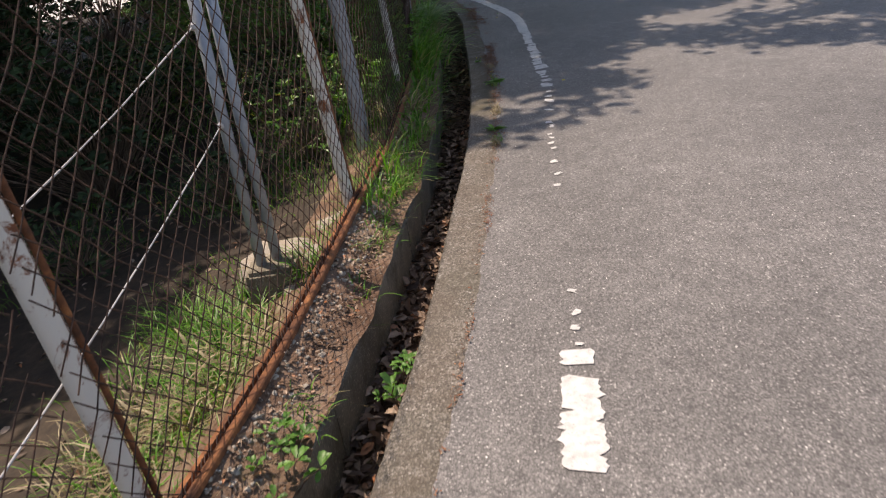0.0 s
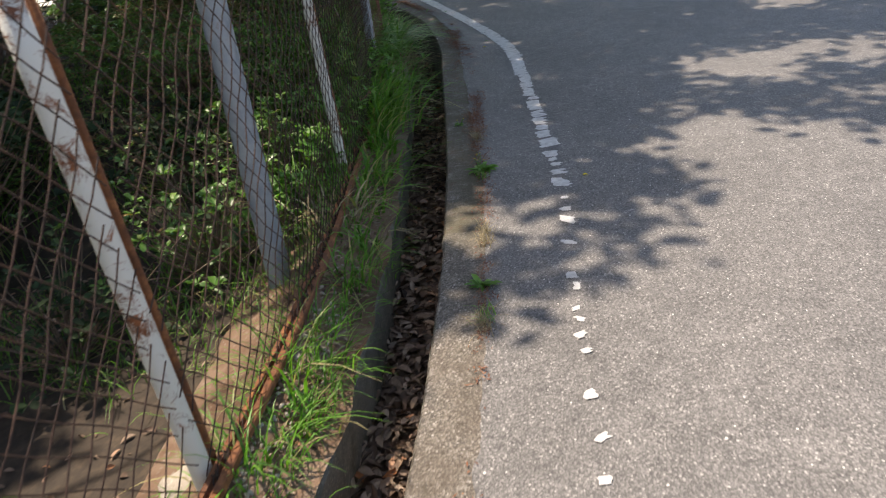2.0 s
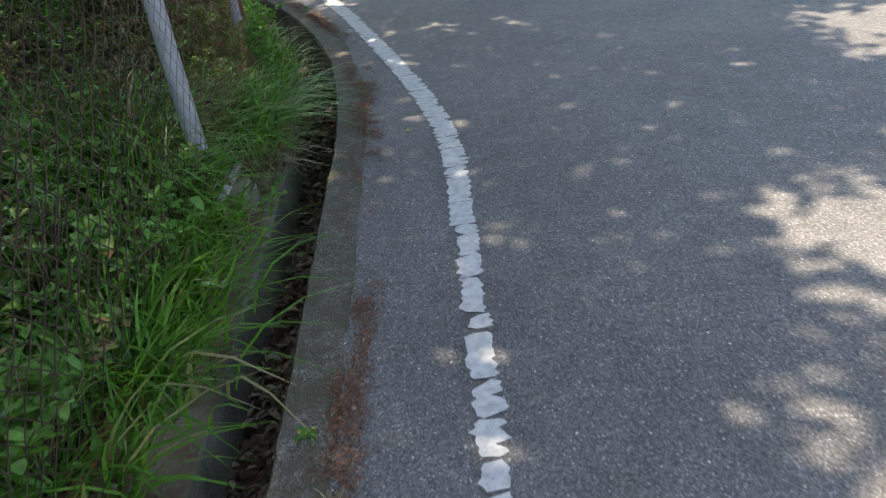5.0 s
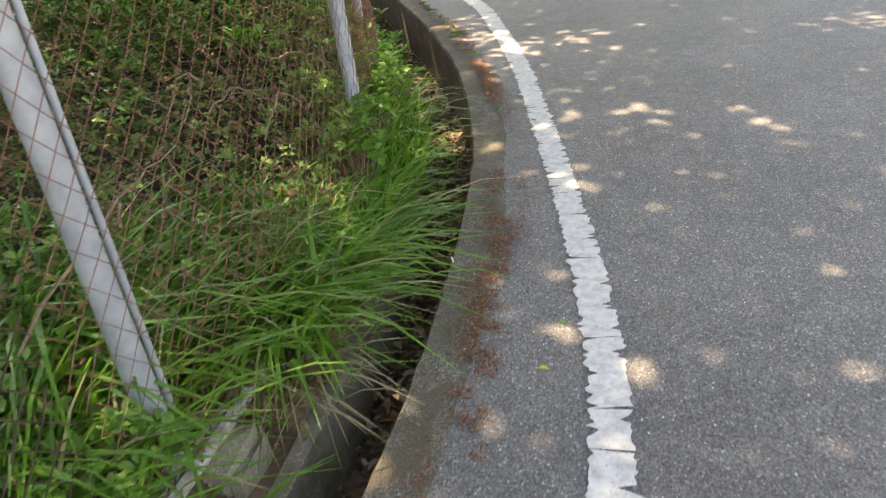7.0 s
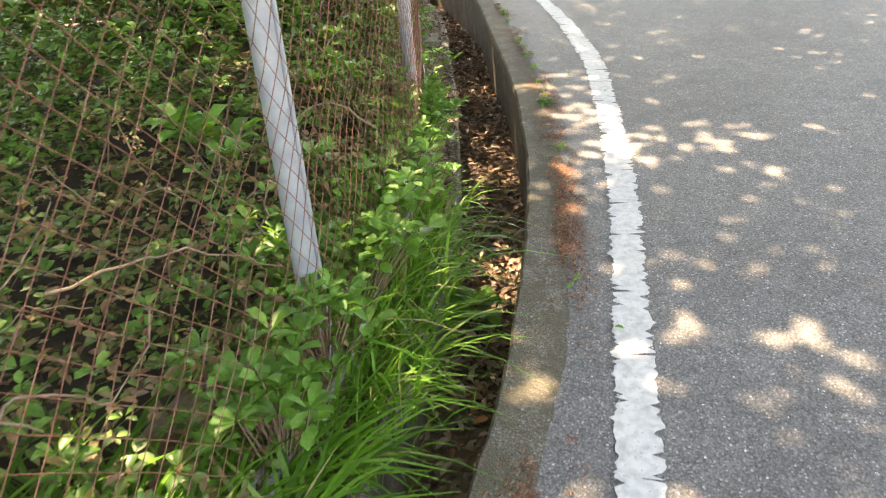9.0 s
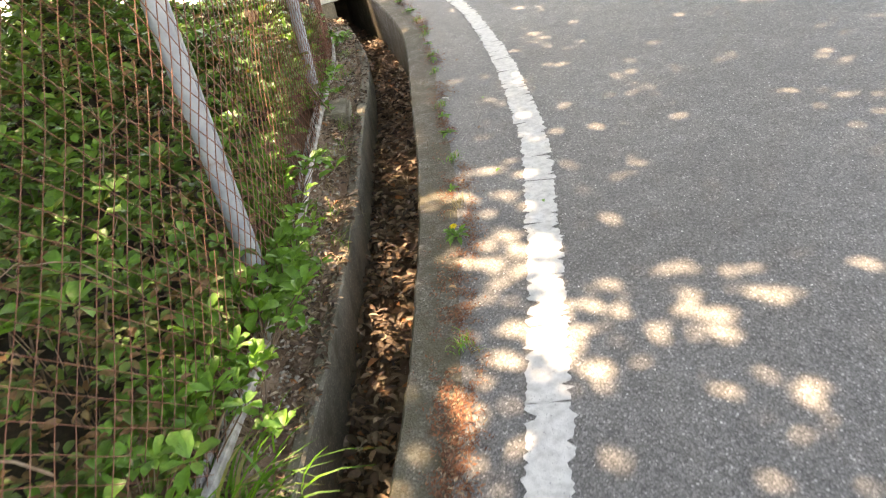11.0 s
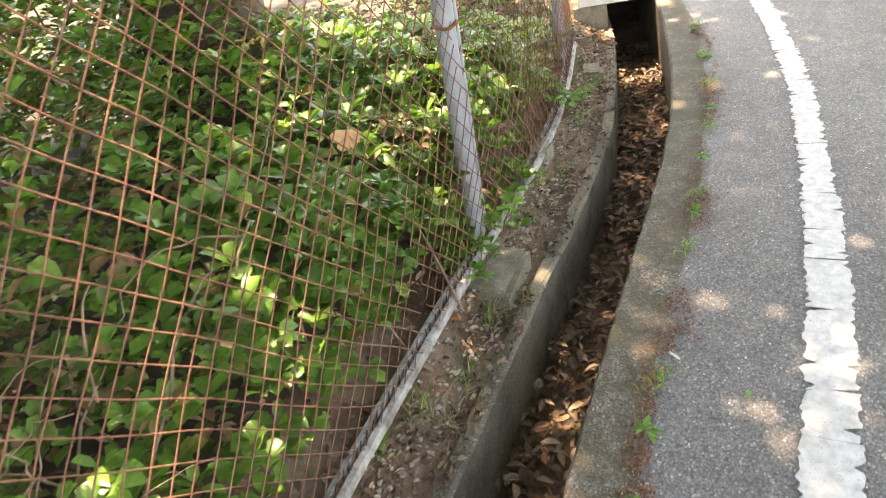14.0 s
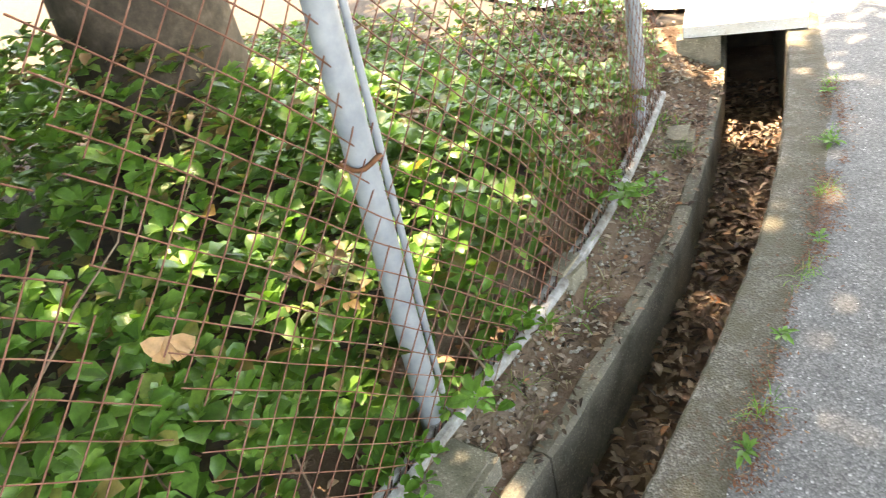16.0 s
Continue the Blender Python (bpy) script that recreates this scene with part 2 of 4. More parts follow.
def sweep(path, radius, sides=10, wobble=0.0, close=True):
    """A tube along a list of points; radius: one number or one for each point."""
    path = np.asarray(path, float)
    n = len(path)
    rad = np.broadcast_to(np.asarray(radius, float), (n,))
    tan = np.gradient(path, axis=0)
    tan /= np.linalg.norm(tan, axis=1)[:, None] + 1e-9
    ref = np.array([0.31, 0.12, 0.94]) if abs(tan[:, 2]).mean() < 0.8 else np.array([1.0, 0.2, 0.0])
    side = np.cross(tan, ref)
    side /= np.linalg.norm(side, axis=1)[:, None]
    up = np.cross(side, tan)
    a = np.arange(sides) * 2 * np.pi / sides
    ring = np.cos(a)[None, :, None] * side[:, None] + np.sin(a)[None, :, None] * up[:, None]
    r = rad[:, None, None] * (1 + wobble * rng.uniform(-1, 1, (n, sides, 1)))
    v = (path[:, None] + ring * r).reshape(-1, 3)
    i, j = np.meshgrid(np.arange(n - 1), np.arange(sides), indexing="ij")
    q = np.stack([i * sides + j, i * sides + (j + 1) % sides, (i + 1) * sides + (j + 1) % sides, (i + 1) * sides + j], -1).reshape(-1, 4)
    faces = q.tolist()
    if close:
        faces += [list(range(sides))[::-1], [(n - 1) * sides + k for k in range(sides)]]
    return v, faces


def tube(name, path, radius, material, parent=None, sides=10, wobble=0.0, label=""):
    v, f = sweep(path, radius, sides, wobble)
    if parent is not None:
        v = shift(parent, v)
    return tagged(link_mesh(name, v, f, material, parent, smooth=True), label)


def unit(v):
    return v / (np.linalg.norm(v, axis=-1, keepdims=True) + 1e-9)


def leaves(P, D, N, L, W, fold=0.25, blunt=False):
    """Folded pointed leaves: base P, way D, face N, length L, width W. Vertices and faces."""
    n = len(P)
    L, W = np.broadcast_to(L, (n,))[:, None], np.broadcast_to(W, (n,))[:, None]
    D = unit(D)
    S = unit(np.cross(D, N))
    N = np.cross(S, D)
    V = np.empty((n, 8, 3))
    sag = N * L
    V[:, 0] = P
    for k, (t, w, z) in enumerate(((0.42, 0.40, 0.0), (0.84, 0.42, -0.05)) if blunt else ((0.35, 0.46, 0.0), (0.72, 0.44, -0.06))):
        mid = P + D * L * t + sag * z
        V[:, 1 + 3 * k] = mid
        V[:, 2 + 3 * k] = mid + S * W * w + N * W * fold
        V[:, 3 + 3 * k] = mid - S * W * w + N * W * fold
    V[:, 7] = P + D * L - sag * 0.16
    tri = np.array([[0, 1, 2], [0, 3, 1], [1, 4, 5], [1, 5, 2], [1, 3, 6], [1, 6, 4], [4, 7, 5], [4, 6, 7]])
    F = (np.arange(n)[:, None, None] * 8 + tri[None]).reshape(-1, 3)
    return V.reshape(-1, 3), F


def blades(P, lean, H, W, droop):
    """Arched grass blades from P: lean is the level way of the arch."""
    n, K = len(P), 5
    t = np.linspace(0, 1, K)
    lean = unit(lean)
    S = np.stack([-lean[:, 1], lean[:, 0], 0 * lean[:, 0]], -1)
    V = np.empty((n, K, 2, 3))
    for k, q in enumerate(t):
        c = P + lean * (H * droop * q ** 1.7)[:, None] + np.array([0, 0, 1.0]) * (H * (q - 0.55 * np.minimum(droop, 1.3) * q ** 2.6))[:, None]
        w = (W * 0.5 * (1 - q ** 2.2 * 0.93))[:, None]
        V[:, k, 0], V[:, k, 1] = c - S * w, c + S * w
    j = np.arange(K - 1)
    q = np.stack([2 * j, 2 * j + 1, 2 * j + 3, 2 * j + 2], -1)
    F = (np.arange(n)[:, None, None] * 2 * K + q[None]).reshape(-1, 4)
    return V.reshape(-1, 3), F


def fnoise(p, scale, seed=0.0):
    return np.array([noise.noise(Vector((x * scale + seed, y * scale - seed, 0.37 + seed))) for x, y in p])


# ---- plan: the gutter's road-side edge is the line that all else is set out from ----
EDGE = np.array([(-2.2, -8.0), (-1.05, -2.5), (-0.42, 0.3), (-0.13, 1.46), (0.06, 2.28), (0.24, 3.23), (0.47, 4.53), (0.65, 6.05), (0.78, 7.75),
                 (0.885, 9.3), (0.86, 10.5), (0.77, 11.3), (0.53, 12.45), (0.24, 13.4), (-0.09, 14.32), (-0.54, 15.4), (-1.13, 16.8),
                 (-1.68, 17.8), (-2.57, 19.08), (-4.2, 21.0), (-7.5, 24.2), (-13.0, 28.5)])
LINE = np.array([(-0.6, -4.0), (0.0, -0.8), (0.30, 0.6), (0.504, 1.6), (0.662, 2.38), (0.846, 3.49), (0.943, 4.1), (1.085, 4.88), (1.205, 5.56), (1.272, 6.18),
                 (1.358, 7.05), (1.434, 7.9), (1.487, 8.5), (1.492, 9.07), (1.44, 9.65), (1.352, 10.3), (1.193, 11.29), (1.05, 12.14), (0.90, 12.91), (0.72, 13.68),
                 (0.49, 14.56), (0.31, 15.08), (0.05, 15.76), (-0.18, 16.31), (-0.53, 17.04), (-0.94, 17.84), (-1.9, 19.33), (-3.6, 21.5), (-6.9, 24.9), (-12.5, 29.3)])


def smooth_line(ctrl, step=0.02):
    p = np.vstack([2 * ctrl[0] - ctrl[1], ctrl, 2 * ctrl[-1] - ctrl[-2]])
    out = []
    for a, b, c, d in zip(p, p[1:], p[2:], p[3:]):
        k = max(2, int(np.linalg.norm(c - b) / step))
        q = np.linspace(0, 1, k, endpoint=False)[:, None]
        out.append(0.5 * (2 * b + (c - a) * q + (2 * a - 5 * b + 4 * c - d) * q ** 2 + (3 * b - a - 3 * c + d) * q ** 3))
    q = np.vstack(out)
    for _ in range(30):
        q[1:-1] = (q[:-2] + 2 * q[1:-1] + q[2:]) / 4
    return q


class Track:
    """A level line with its length measured along it, 0 at y = 0."""

    def __init__(self, ctrl):
        self.p = smooth_line(ctrl)
        d = np.r_[0, np.cumsum(np.linalg.norm(np.diff(self.p, axis=0), axis=1))]
        self.s = d - np.interp(0, self.p[:, 1], d)
        t = unit(np.gradient(self.p, axis=0))
        self.right = np.stack([t[:, 1], -t[:, 0]], -1)

    def at(self, s, u=0.0, z=0.0):
        s = np.atleast_1d(np.asarray(s, float))
        x, y, nx, ny = (np.interp(s, self.s, a) for a in (self.p[:, 0], self.p[:, 1], self.right[:, 0], self.right[:, 1]))
        n = np.hypot(nx, ny)
        u = np.broadcast_to(u, s.shape)
        return np.stack([x + u * nx / n, y + u * ny / n, np.broadcast_to(z, s.shape)], -1)

    def along(self, y):
        return float(np.interp(y, self.p[:, 1], self.s))

    def locate(self, xy):
        """Length along and distance to the right for level points."""
        q = self.p[::3]
        s, r = self.s[::3], self.right[::3]
        S, U = np.empty(len(xy)), np.empty(len(xy))
        for k in range(0, len(xy), 4000):
            d = xy[k:k + 4000, None] - q[None]
            i = (d ** 2).sum(-1).argmin(1)
            S[k:k + 4000] = s[i]
            dd = d[np.arange(len(i)), i]
            U[k:k + 4000] = np.sign((dd * r[i]).sum(-1)) * np.linalg.norm(dd, axis=1)
        return S, U


edge, line = Track(EDGE), Track(LINE)
S_END = edge.along(18.95)          # where the slab covers the gutter
WALL_TOP = lambda s: np.interp(s, [3, 8, 10, 30], [-0.10, -0.14, -0.17, -0.17])
GUTTER_W = lambda s: np.interp(s, [4, 8.5, 11, 14, 16, 18, 22], [0.285, 0.30, 0.35, 0.385, 0.375, 0.34, 0.33])
RAIL_U = lambda s: np.interp(s, [2, 6, 9, 12, 13.5, 15, 16.3, 17, 18], [-0.525, -0.53, -0.53, -0.56, -0.59, -0.645, -0.65, -0.635, -0.635])
RAIL_Z = lambda s: np.interp(s, [2, 6, 9, 13, 16, 20], [0.03, 0.045, 0.01, 0.0, -0.025, -0.03])
LITTER_Z = lambda s: np.interp(s, [4, 7, 10], [-0.38, -0.42, -0.5])


def bank(S, U, XY):
    """Height of the bare ground."""
    W = GUTTER_W(S)
    ru, rz = RAIL_U(S), RAIL_Z(S) - 0.035
    u = -U
    hill = np.interp(S, [0, 5, 8, 12, 17, 19], [0.1, 0.1, 0.22, 0.3, 0.2, 0.05])
    d = np.maximum(0, u + ru)
    back = rz + hill * (1 - np.exp(-d / 1.2))
    drop = rz - 0.34 * (1 - np.exp(-d / 0.38)) - 0.10 * np.minimum(d, 5)
    k = np.clip((S - 6.4) / 1.8, 0, 1)
    back = drop * (1 - k) + back * k
    out = W + 0.055
    f = np.clip((u - out) / np.maximum(0.04, -ru - out), 0, 1)
    strip = WALL_TOP(S) - 0.015 + (rz - WALL_TOP(S) + 0.015) * f ** 1.3
    z = np.where(u > -ru, back, strip)
    z = z + fnoise(XY, 1.1) * np.where(u > -ru, 0.05, 0.012) + fnoise(XY, 7.0, 3.1) * 0.014
    past = np.clip((S - S_END) / 0.25, 0, 1)
    z = np.where(past > 0, z * (1 - past) + past * 0.0, z)
    z = z * (1 - np.clip((XY[:, 1] - 17.9) / 0.6, 0, 1) * (u > 0.9))
    z = np.where((u < out - 0.01) & (u > -0.1) & (S < S_END + 1.2), -0.72, z)
    return np.where(u <= -0.1, -0.05, z)


def ground_z(XY):
    S, U = edge.locate(XY)
    return bank(S, U, XY)


# ---- ground, road ----
gx = np.r_[-900, -300, -100, -45, -25, -16, -12, -10, -8.5, -7.5, np.arange(-6.8, 2.4, 0.075), 2.6, 3, 4, 5, 7, 10, 15, 25, 60, 200, 900]
gy = np.r_[-900, -300, -100, -45, -22, -12, -7, -4, -2, -1, np.arange(-0.4, 21.0, 0.075), 21.5, 22.5, 24, 27, 32, 45, 100, 300, 900]
X, Y = np.meshgrid(gx, gy)
XY = np.stack([X.ravel(), Y.ravel()], -1)
nxg, nyg = len(gx), len(gy)
i, j = np.meshgrid(np.arange(nyg - 1), np.arange(nxg - 1), indexing="ij")
quad = np.stack([i * nxg + j, i * nxg + j + 1, (i + 1) * nxg + j + 1, (i + 1) * nxg + j], -1).reshape(-1, 4)
gz = ground_z(XY)
GS, GU = edge.locate(XY)
gz = np.where((-GU > GUTTER_W(GS) - 0.02) & (-GU < 0.96) & (GS < S_END + 0.3), gz - 0.06, gz)
ground = link_mesh("ground", np.c_[XY, gz], quad, HUMUS, smooth=True)
tagged(ground, "dark leaf-mould ground under the trees", "ground", kind="structure")


def ribbon(track, s, us, zs):
    """A strip along a track: for each s the points (u, z)."""
    n, k = len(s), len(us)
    v = np.stack([track.at(s, np.broadcast_to(u, s.shape), np.broadcast_to(z, s.shape)) for u, z in zip(us, zs)], 1).reshape(-1, 3)
    i, j = np.meshgrid(np.arange(n - 1), np.arange(k - 1), indexing="ij")
    f = np.stack([i * k + j, i * k + j + 1, (i + 1) * k + j + 1, (i + 1) * k + j], -1).reshape(-1, 4)
    return v, f


# the verge between gutter and fence, finer than the ground sheet that it lies on
sv = np.arange(-0.5, S_END + 0.3, 0.03)
rows = []
for q in np.linspace(0, 1, 18):
    u = -(GUTTER_W(sv) + np.interp(sv, [7.5, 9], [-0.012, 0.055]) + np.interp(sv, [7.5, 9], [0.03, 0.0]) * fnoise(np.c_[sv, sv * 0 + 6], 4.0)) * (1 - q) - 1.05 * q
    p = edge.at(sv, u)
    z = bank(sv, u, p[:, :2])
    p[:, 2] = (np.maximum(z, WALL_TOP(sv) - 0.01) if q < 0.25 else z) + np.interp(sv, [7.5, 9], [0.03, 0.0]) + fnoise(p[:, :2], 18.0, 5.0) * 0.008 - (0.03 if q == 1 else 0)
    rows.append(p)
vv = np.stack(rows, 1)
ns, nk = vv.shape[:2]
i, j = np.meshgrid(np.arange(ns - 1), np.arange(nk - 1), indexing="ij")
f = np.stack([i * nk + j + 1, i * nk + j, (i + 1) * nk + j, (i + 1) * nk + j + 1], -1).reshape(-1, 4)
tagged(link_mesh("verge", vv.reshape(-1, 3), f[:, ::-1], SOIL, smooth=True), "strip of stony brown soil beside the gutter", "ground", kind="structure")

LIP_W = 0.19
sr = np.r_[np.linspace(edge.s[0], -1, 40), np.arange(-0.96, 20, 0.025), np.linspace(20.1, edge.s[-1], 60)]
ragged_edge = LIP_W + 0.022 * fnoise(np.c_[sr, sr * 0 + 17], 2.0) + 0.012 * fnoise(np.c_[sr, sr * 0 + 5], 11.0) + rng.normal(0, 0.0025, len(sr))
road_us = [ragged_edge, *np.r_[0.3, 0.6, 1.0, 1.6, 2.4, 3.4, 4.6, 5.8, 6.6]]
v, f = ribbon(edge, sr, road_us, np.zeros(len(road_us)))
road = link_mesh("road", v, f, ASPHALT)
tagged(road, "grey asphalt road with coarse pale aggregate", "road", kind="structure")


# unseen strip beyond the far edge, added to bounce warm light into the shade
vr = np.array([6.58, 7.2, 8.5, 11.0, 15.0])
v, f = ribbon(edge, sr, vr, np.array([0.0, 0.02, 0.05, 0.1, 0.1]))
tagged(link_mesh("roadside", v, f, SOIL), "unseen pale soil strip added across the road to bounce light", "ground", kind="structure")


# ---- concrete gutter ----
def closed_bar(track, s, ring):
    """A solid bar along a track with the section ring of (u, z), each a number or one for each s; ends capped."""
    k = len(ring)
    v = np.stack([track.at(s, np.broadcast_to(u, s.shape), np.broadcast_to(z, s.shape)) for u, z in ring], 1).reshape(-1, 3)
    f = []
    for a in range(len(s) - 1):
        f += [[a * k + b, a * k + (b + 1) % k, (a + 1) * k + (b + 1) % k, (a + 1) * k + b] for b in range(k)]
    f += [list(range(k))[::-1], [(len(s) - 1) * k + b for b in range(k)]]
    return v, f


gutter = tagged(new("gutter"), "mossy concrete roadside drain filled with dead leaves", "gutter", kind="structure")
UNIT = 1.6
s0 = 16.45 - 15 * UNIT
for n in range(24):
    a, b = s0 + n * UNIT + 0.004, s0 + (n + 1) * UNIT - 0.004
    if a > S_END + 0.6:
        break
    s = np.linspace(a, b, 26)
    jit = rng.uniform(-0.006, 0.006, 3)
    w, top = GUTTER_W(s), WALL_TOP(s)
    rough_top = top + fnoise(np.c_[s, s * 0], 5.0) * 0.012 + jit[0]
    e1 = fnoise(np.c_[s, s * 0 + 3], 6.0) * 0.006
    v, f = closed_bar(edge, s, [(-w + e1 + jit[1], -0.66), (-w + e1 + jit[1], rough_top - 0.012), (-w - 0.012 + e1, rough_top), (-w - 0.055, rough_top), (-w - 0.065, rough_top - 0.01), (-w - 0.065, -0.66)][::-1])
    link_mesh("side_wall", v, f, WALL, gutter)
    s = np.linspace(s0 + n * UNIT, s0 + (n + 1) * UNIT, 40)
    e2 = fnoise(np.c_[s, s * 0 + 9], 7.0) * 0.006 + fnoise(np.c_[s, s * 0 + 2], 31.0) * 0.004
    v, f = closed_bar(edge, s, [(0.0 + e2, -0.66), (0.0 + e2, -0.015), (0.012 + e2, 0.003), (LIP_W - 0.05, 0.002), (LIP_W + 0.05, -0.004), (LIP_W + 0.05, -0.03), (0.10, -0.66)][::-1])
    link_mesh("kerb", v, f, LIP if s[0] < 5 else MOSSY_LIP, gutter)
    w = GUTTER_W(s)
    v, f = closed_bar(edge, s, [(-w - 0.02, -0.66), (0.04, -0.66), (0.04, -0.585), (-w - 0.02, -0.585)])
    link_mesh("channel_floor", v, f, WALL, gutter)

# ---- painted edge line ----
marking = tagged(new("edge_line"), "cracked white painted road edge line, worn to dots", "road marking", kind="structure")


def line_piece(a, b, wl, wr, drift=0.0, whole=False):
    """One scrap of the painted line between a and b with a ragged outline."""
    n = max(5, int((b - a) / 0.013))
    s = np.linspace(a, b, n)
    end = np.ones(n) if whole else np.minimum(1, np.minimum(s - a, b - s) / max(0.010, min(0.03, (b - a) * 0.3)) + 0.72)
    ragged = 0.006 if whole else 0.007
    nick = [np.where(rng.random(n) < 0.10, rng.uniform(0.01, 0.04, n), 0) * (wl > 0.04) for _ in range(2)]
    lo = -(wl * end) + rng.normal(0, ragged, n) * (rng.random(n) < 0.7) + fnoise(np.c_[s, s * 0 + 1.5], 22) * 0.012 + nick[0]
    hi = (wr * end) + rng.normal(0, ragged, n) * (rng.random(n) < 0.7) + fnoise(np.c_[s, s * 0 + 8.5], 22) * 0.012 - nick[1]
    tilt = rng.normal(0, 0.006)
    bend = fnoise(np.c_[s, s * 0 + 4.5], 15) * 0.004
    L = line.at(s + bend + tilt, np.minimum(lo, -0.006) + drift, 0.0045)
    R = line.at(s + bend - tilt, np.maximum(hi, 0.006) + drift, 0.0045)
    v = np.vstack([L, R])
    f = [[k, n + k, n + k + 1, k + 1] for k in range(n - 1)]
    return link_mesh("paint_patch", v, f, PAINT, marking)


# worn stretch: what is left of the paint, as (middle y, length, half width)
for y, ln, w in ((0.3, 0.5, 0.06), (0.95, 0.75, 0.06), (1.635, 0.43, 0.06), (1.95, 0.09, 0.058), (2.03, 0.02, 0.014), (2.13, 0.03, 0.02), (2.23, 0.03, 0.02), (2.385, 0.028, 0.018),
                 (3.49, 0.03, 0.013), (3.655, 0.03, 0.017), (3.85, 0.045, 0.02), (4.076, 0.03, 0.018), (4.171, 0.04, 0.015), (4.272, 0.03, 0.014), (4.347, 0.03, 0.014), (4.505, 0.06, 0.017),
                 (4.59, 0.05, 0.024), (4.88, 0.04, 0.036), (5.105, 0.07, 0.029), (5.225, 0.045, 0.024), (5.36, 0.03, 0.017), (5.56, 0.12, 0.046), (5.705, 0.07, 0.046), (5.82, 0.05, 0.032),
                 (5.90, 0.05, 0.028), (5.99, 0.10, 0.036), (6.185, 0.15, 0.054), (6.35, 0.13, 0.045), (6.48, 0.10, 0.036)):
    s_ = line.along(y)
    line_piece(s_ - ln / 2, s_ + ln / 2, w, w, rng.normal(0, 0.004))
s = line.along(6.545)
while s < 24:
    if s < 7.9:
        ln, gap, wide = rng.uniform(0.06, 0.26), rng.uniform(0.003, 0.03 if s < 7.3 else 0.008), rng.uniform(0.038, 0.05)
        line_piece(s, s + ln, wide * rng.uniform(0.85, 1.1), wide * rng.uniform(0.85, 1.1), rng.normal(0, 0.004))
    else:
        ln, gap = rng.uniform(0.12, 0.6), rng.uniform(0.001, 0.008)
        wide = float(np.interp(s, [7.9, 8.6, 11.5, 13.2, 16.2, 17.2], [0.052, 0.061, 0.064, 0.073, 0.074, 0.062]))
        line_piece(s, s + ln, wide * rng.uniform(0.93, 1.05), wide * rng.uniform(0.93, 1.05), 0.0, True)
    s += ln + gap


# ---- chain-link fence ----
def fence_pt(s, z, out=0.0):
    """A place on the fence's wire, z above the rail."""
    s = np.atleast_1d(np.asarray(s, float))
    p = edge.at(s, RAIL_U(s) + out)
    p[:, 2] = RAIL_Z(s) + z
    return p


fence = tagged(new("fence"), "rusty chain-link fence on grey steel posts beside a road", "fence")
S_A, S_B = -1.2, edge.along(18.3)
for a in np.arange(S_A, S_B, 2.4):
    b = min(a + 2.4, S_B)
    ss = np.linspace(a + 0.003, b - 0.003, 22)
    low = (a + b) / 2 < 8.0
    ru, rz = RAIL_U(ss), RAIL_Z(ss) + 0.006 * np.sin(ss * 2.1)
    k = 0.85 if low else 1.0
    section = [(-0.034, -0.012), (-0.034, 0.016), (-0.029, 0.021), (-0.012, 0.019), (-0.009, 0.002), (0.006, 0.002), (0.009, 0.018), (0.028, 0.012), (0.033, 0.006), (0.033, -0.016)]
    v, f = closed_bar(edge, ss, [(ru + du * k, rz + dz) for du, dz in section][::-1])
    rail = tagged(link_mesh("bottom_rail", v, f, RUST if low else RAIL, fence), "rust-orange slotted rail" if low else "weathered grey slotted rail")
    V, F, base = [], [], 0
    for c in np.arange(a + 0.03, b - 0.03, 0.042):
        c = c + rng.uniform(-0.012, 0.012)
        end = edge.at([c - 0.02, c, c + 0.022], RAIL_U(c) + np.array([0.009, -0.002, -0.010]) + rng.normal(0, 0.002, 3))
        end[:, 2] = RAIL_Z(c) + np.array([0.004, 0.016, 0.022]) + 0.006 * math.sin(c * 2.1)
        v, f = sweep(end, 0.0024, 4, 0, close=False)
        V.append(v)
        F.append(np.array(f) + base)
        base += len(v)
    tagged(link_mesh("slot_wire", np.vstack(V), np.vstack(F), WIRE, rail), "dark cut wire ends caught in the slot", kind="stuff")


def mesh_size(s):
    """Pitch and height of the wire mesh, which changes with the panels."""
    return (0.090, 1.4) if s < 7.2 else (0.094, 1.7)


def wires(a, b):
    """Slanting wires of the mesh between a and b along the fence."""
    V, F, base = [], [], 0
    pitch, top = mesh_size(a)
    for way in (1, -1):
        for c in np.arange(a - (top if way > 0 else 0), b + (0 if way > 0 else top), pitch):
            h = np.linspace(0, top, 22)
            s = c + way * (h - 0) * 1.0
            zig = 0.006 * np.sin(h / pitch * 2 * np.pi + (0 if way > 0 else np.pi))
            s = s + fnoise(np.c_[s, h], 3.0, 2.0) * 0.022
            p = fence_pt(np.clip(s, S_A, S_B), h + fnoise(np.c_[s, h], 3.0, 9.0) * 0.012, 0.012 + zig + fnoise(np.c_[s, h], 1.2, 4.0) * 0.02)
            keep = (s > max(S_A, a)) & (s < min(S_B, b))
            if keep.sum() < 2:
                continue
            v, f = sweep(p[keep], 0.0021 if a < 6 else 0.0013 if a < 11 else 0.0021, 4, 0, close=False)
            V.append(v)
            F.append(np.array(f) + base)
            base += len(v)
    return np.vstack(V), np.vstack(F)


for a in np.arange(S_A, S_B, 2.4):
    v, f = wires(a, a + 2.4)
    link_mesh("chain_link_mesh", v, f, WIRE if a < 6 else PALE_WIRE, fence)


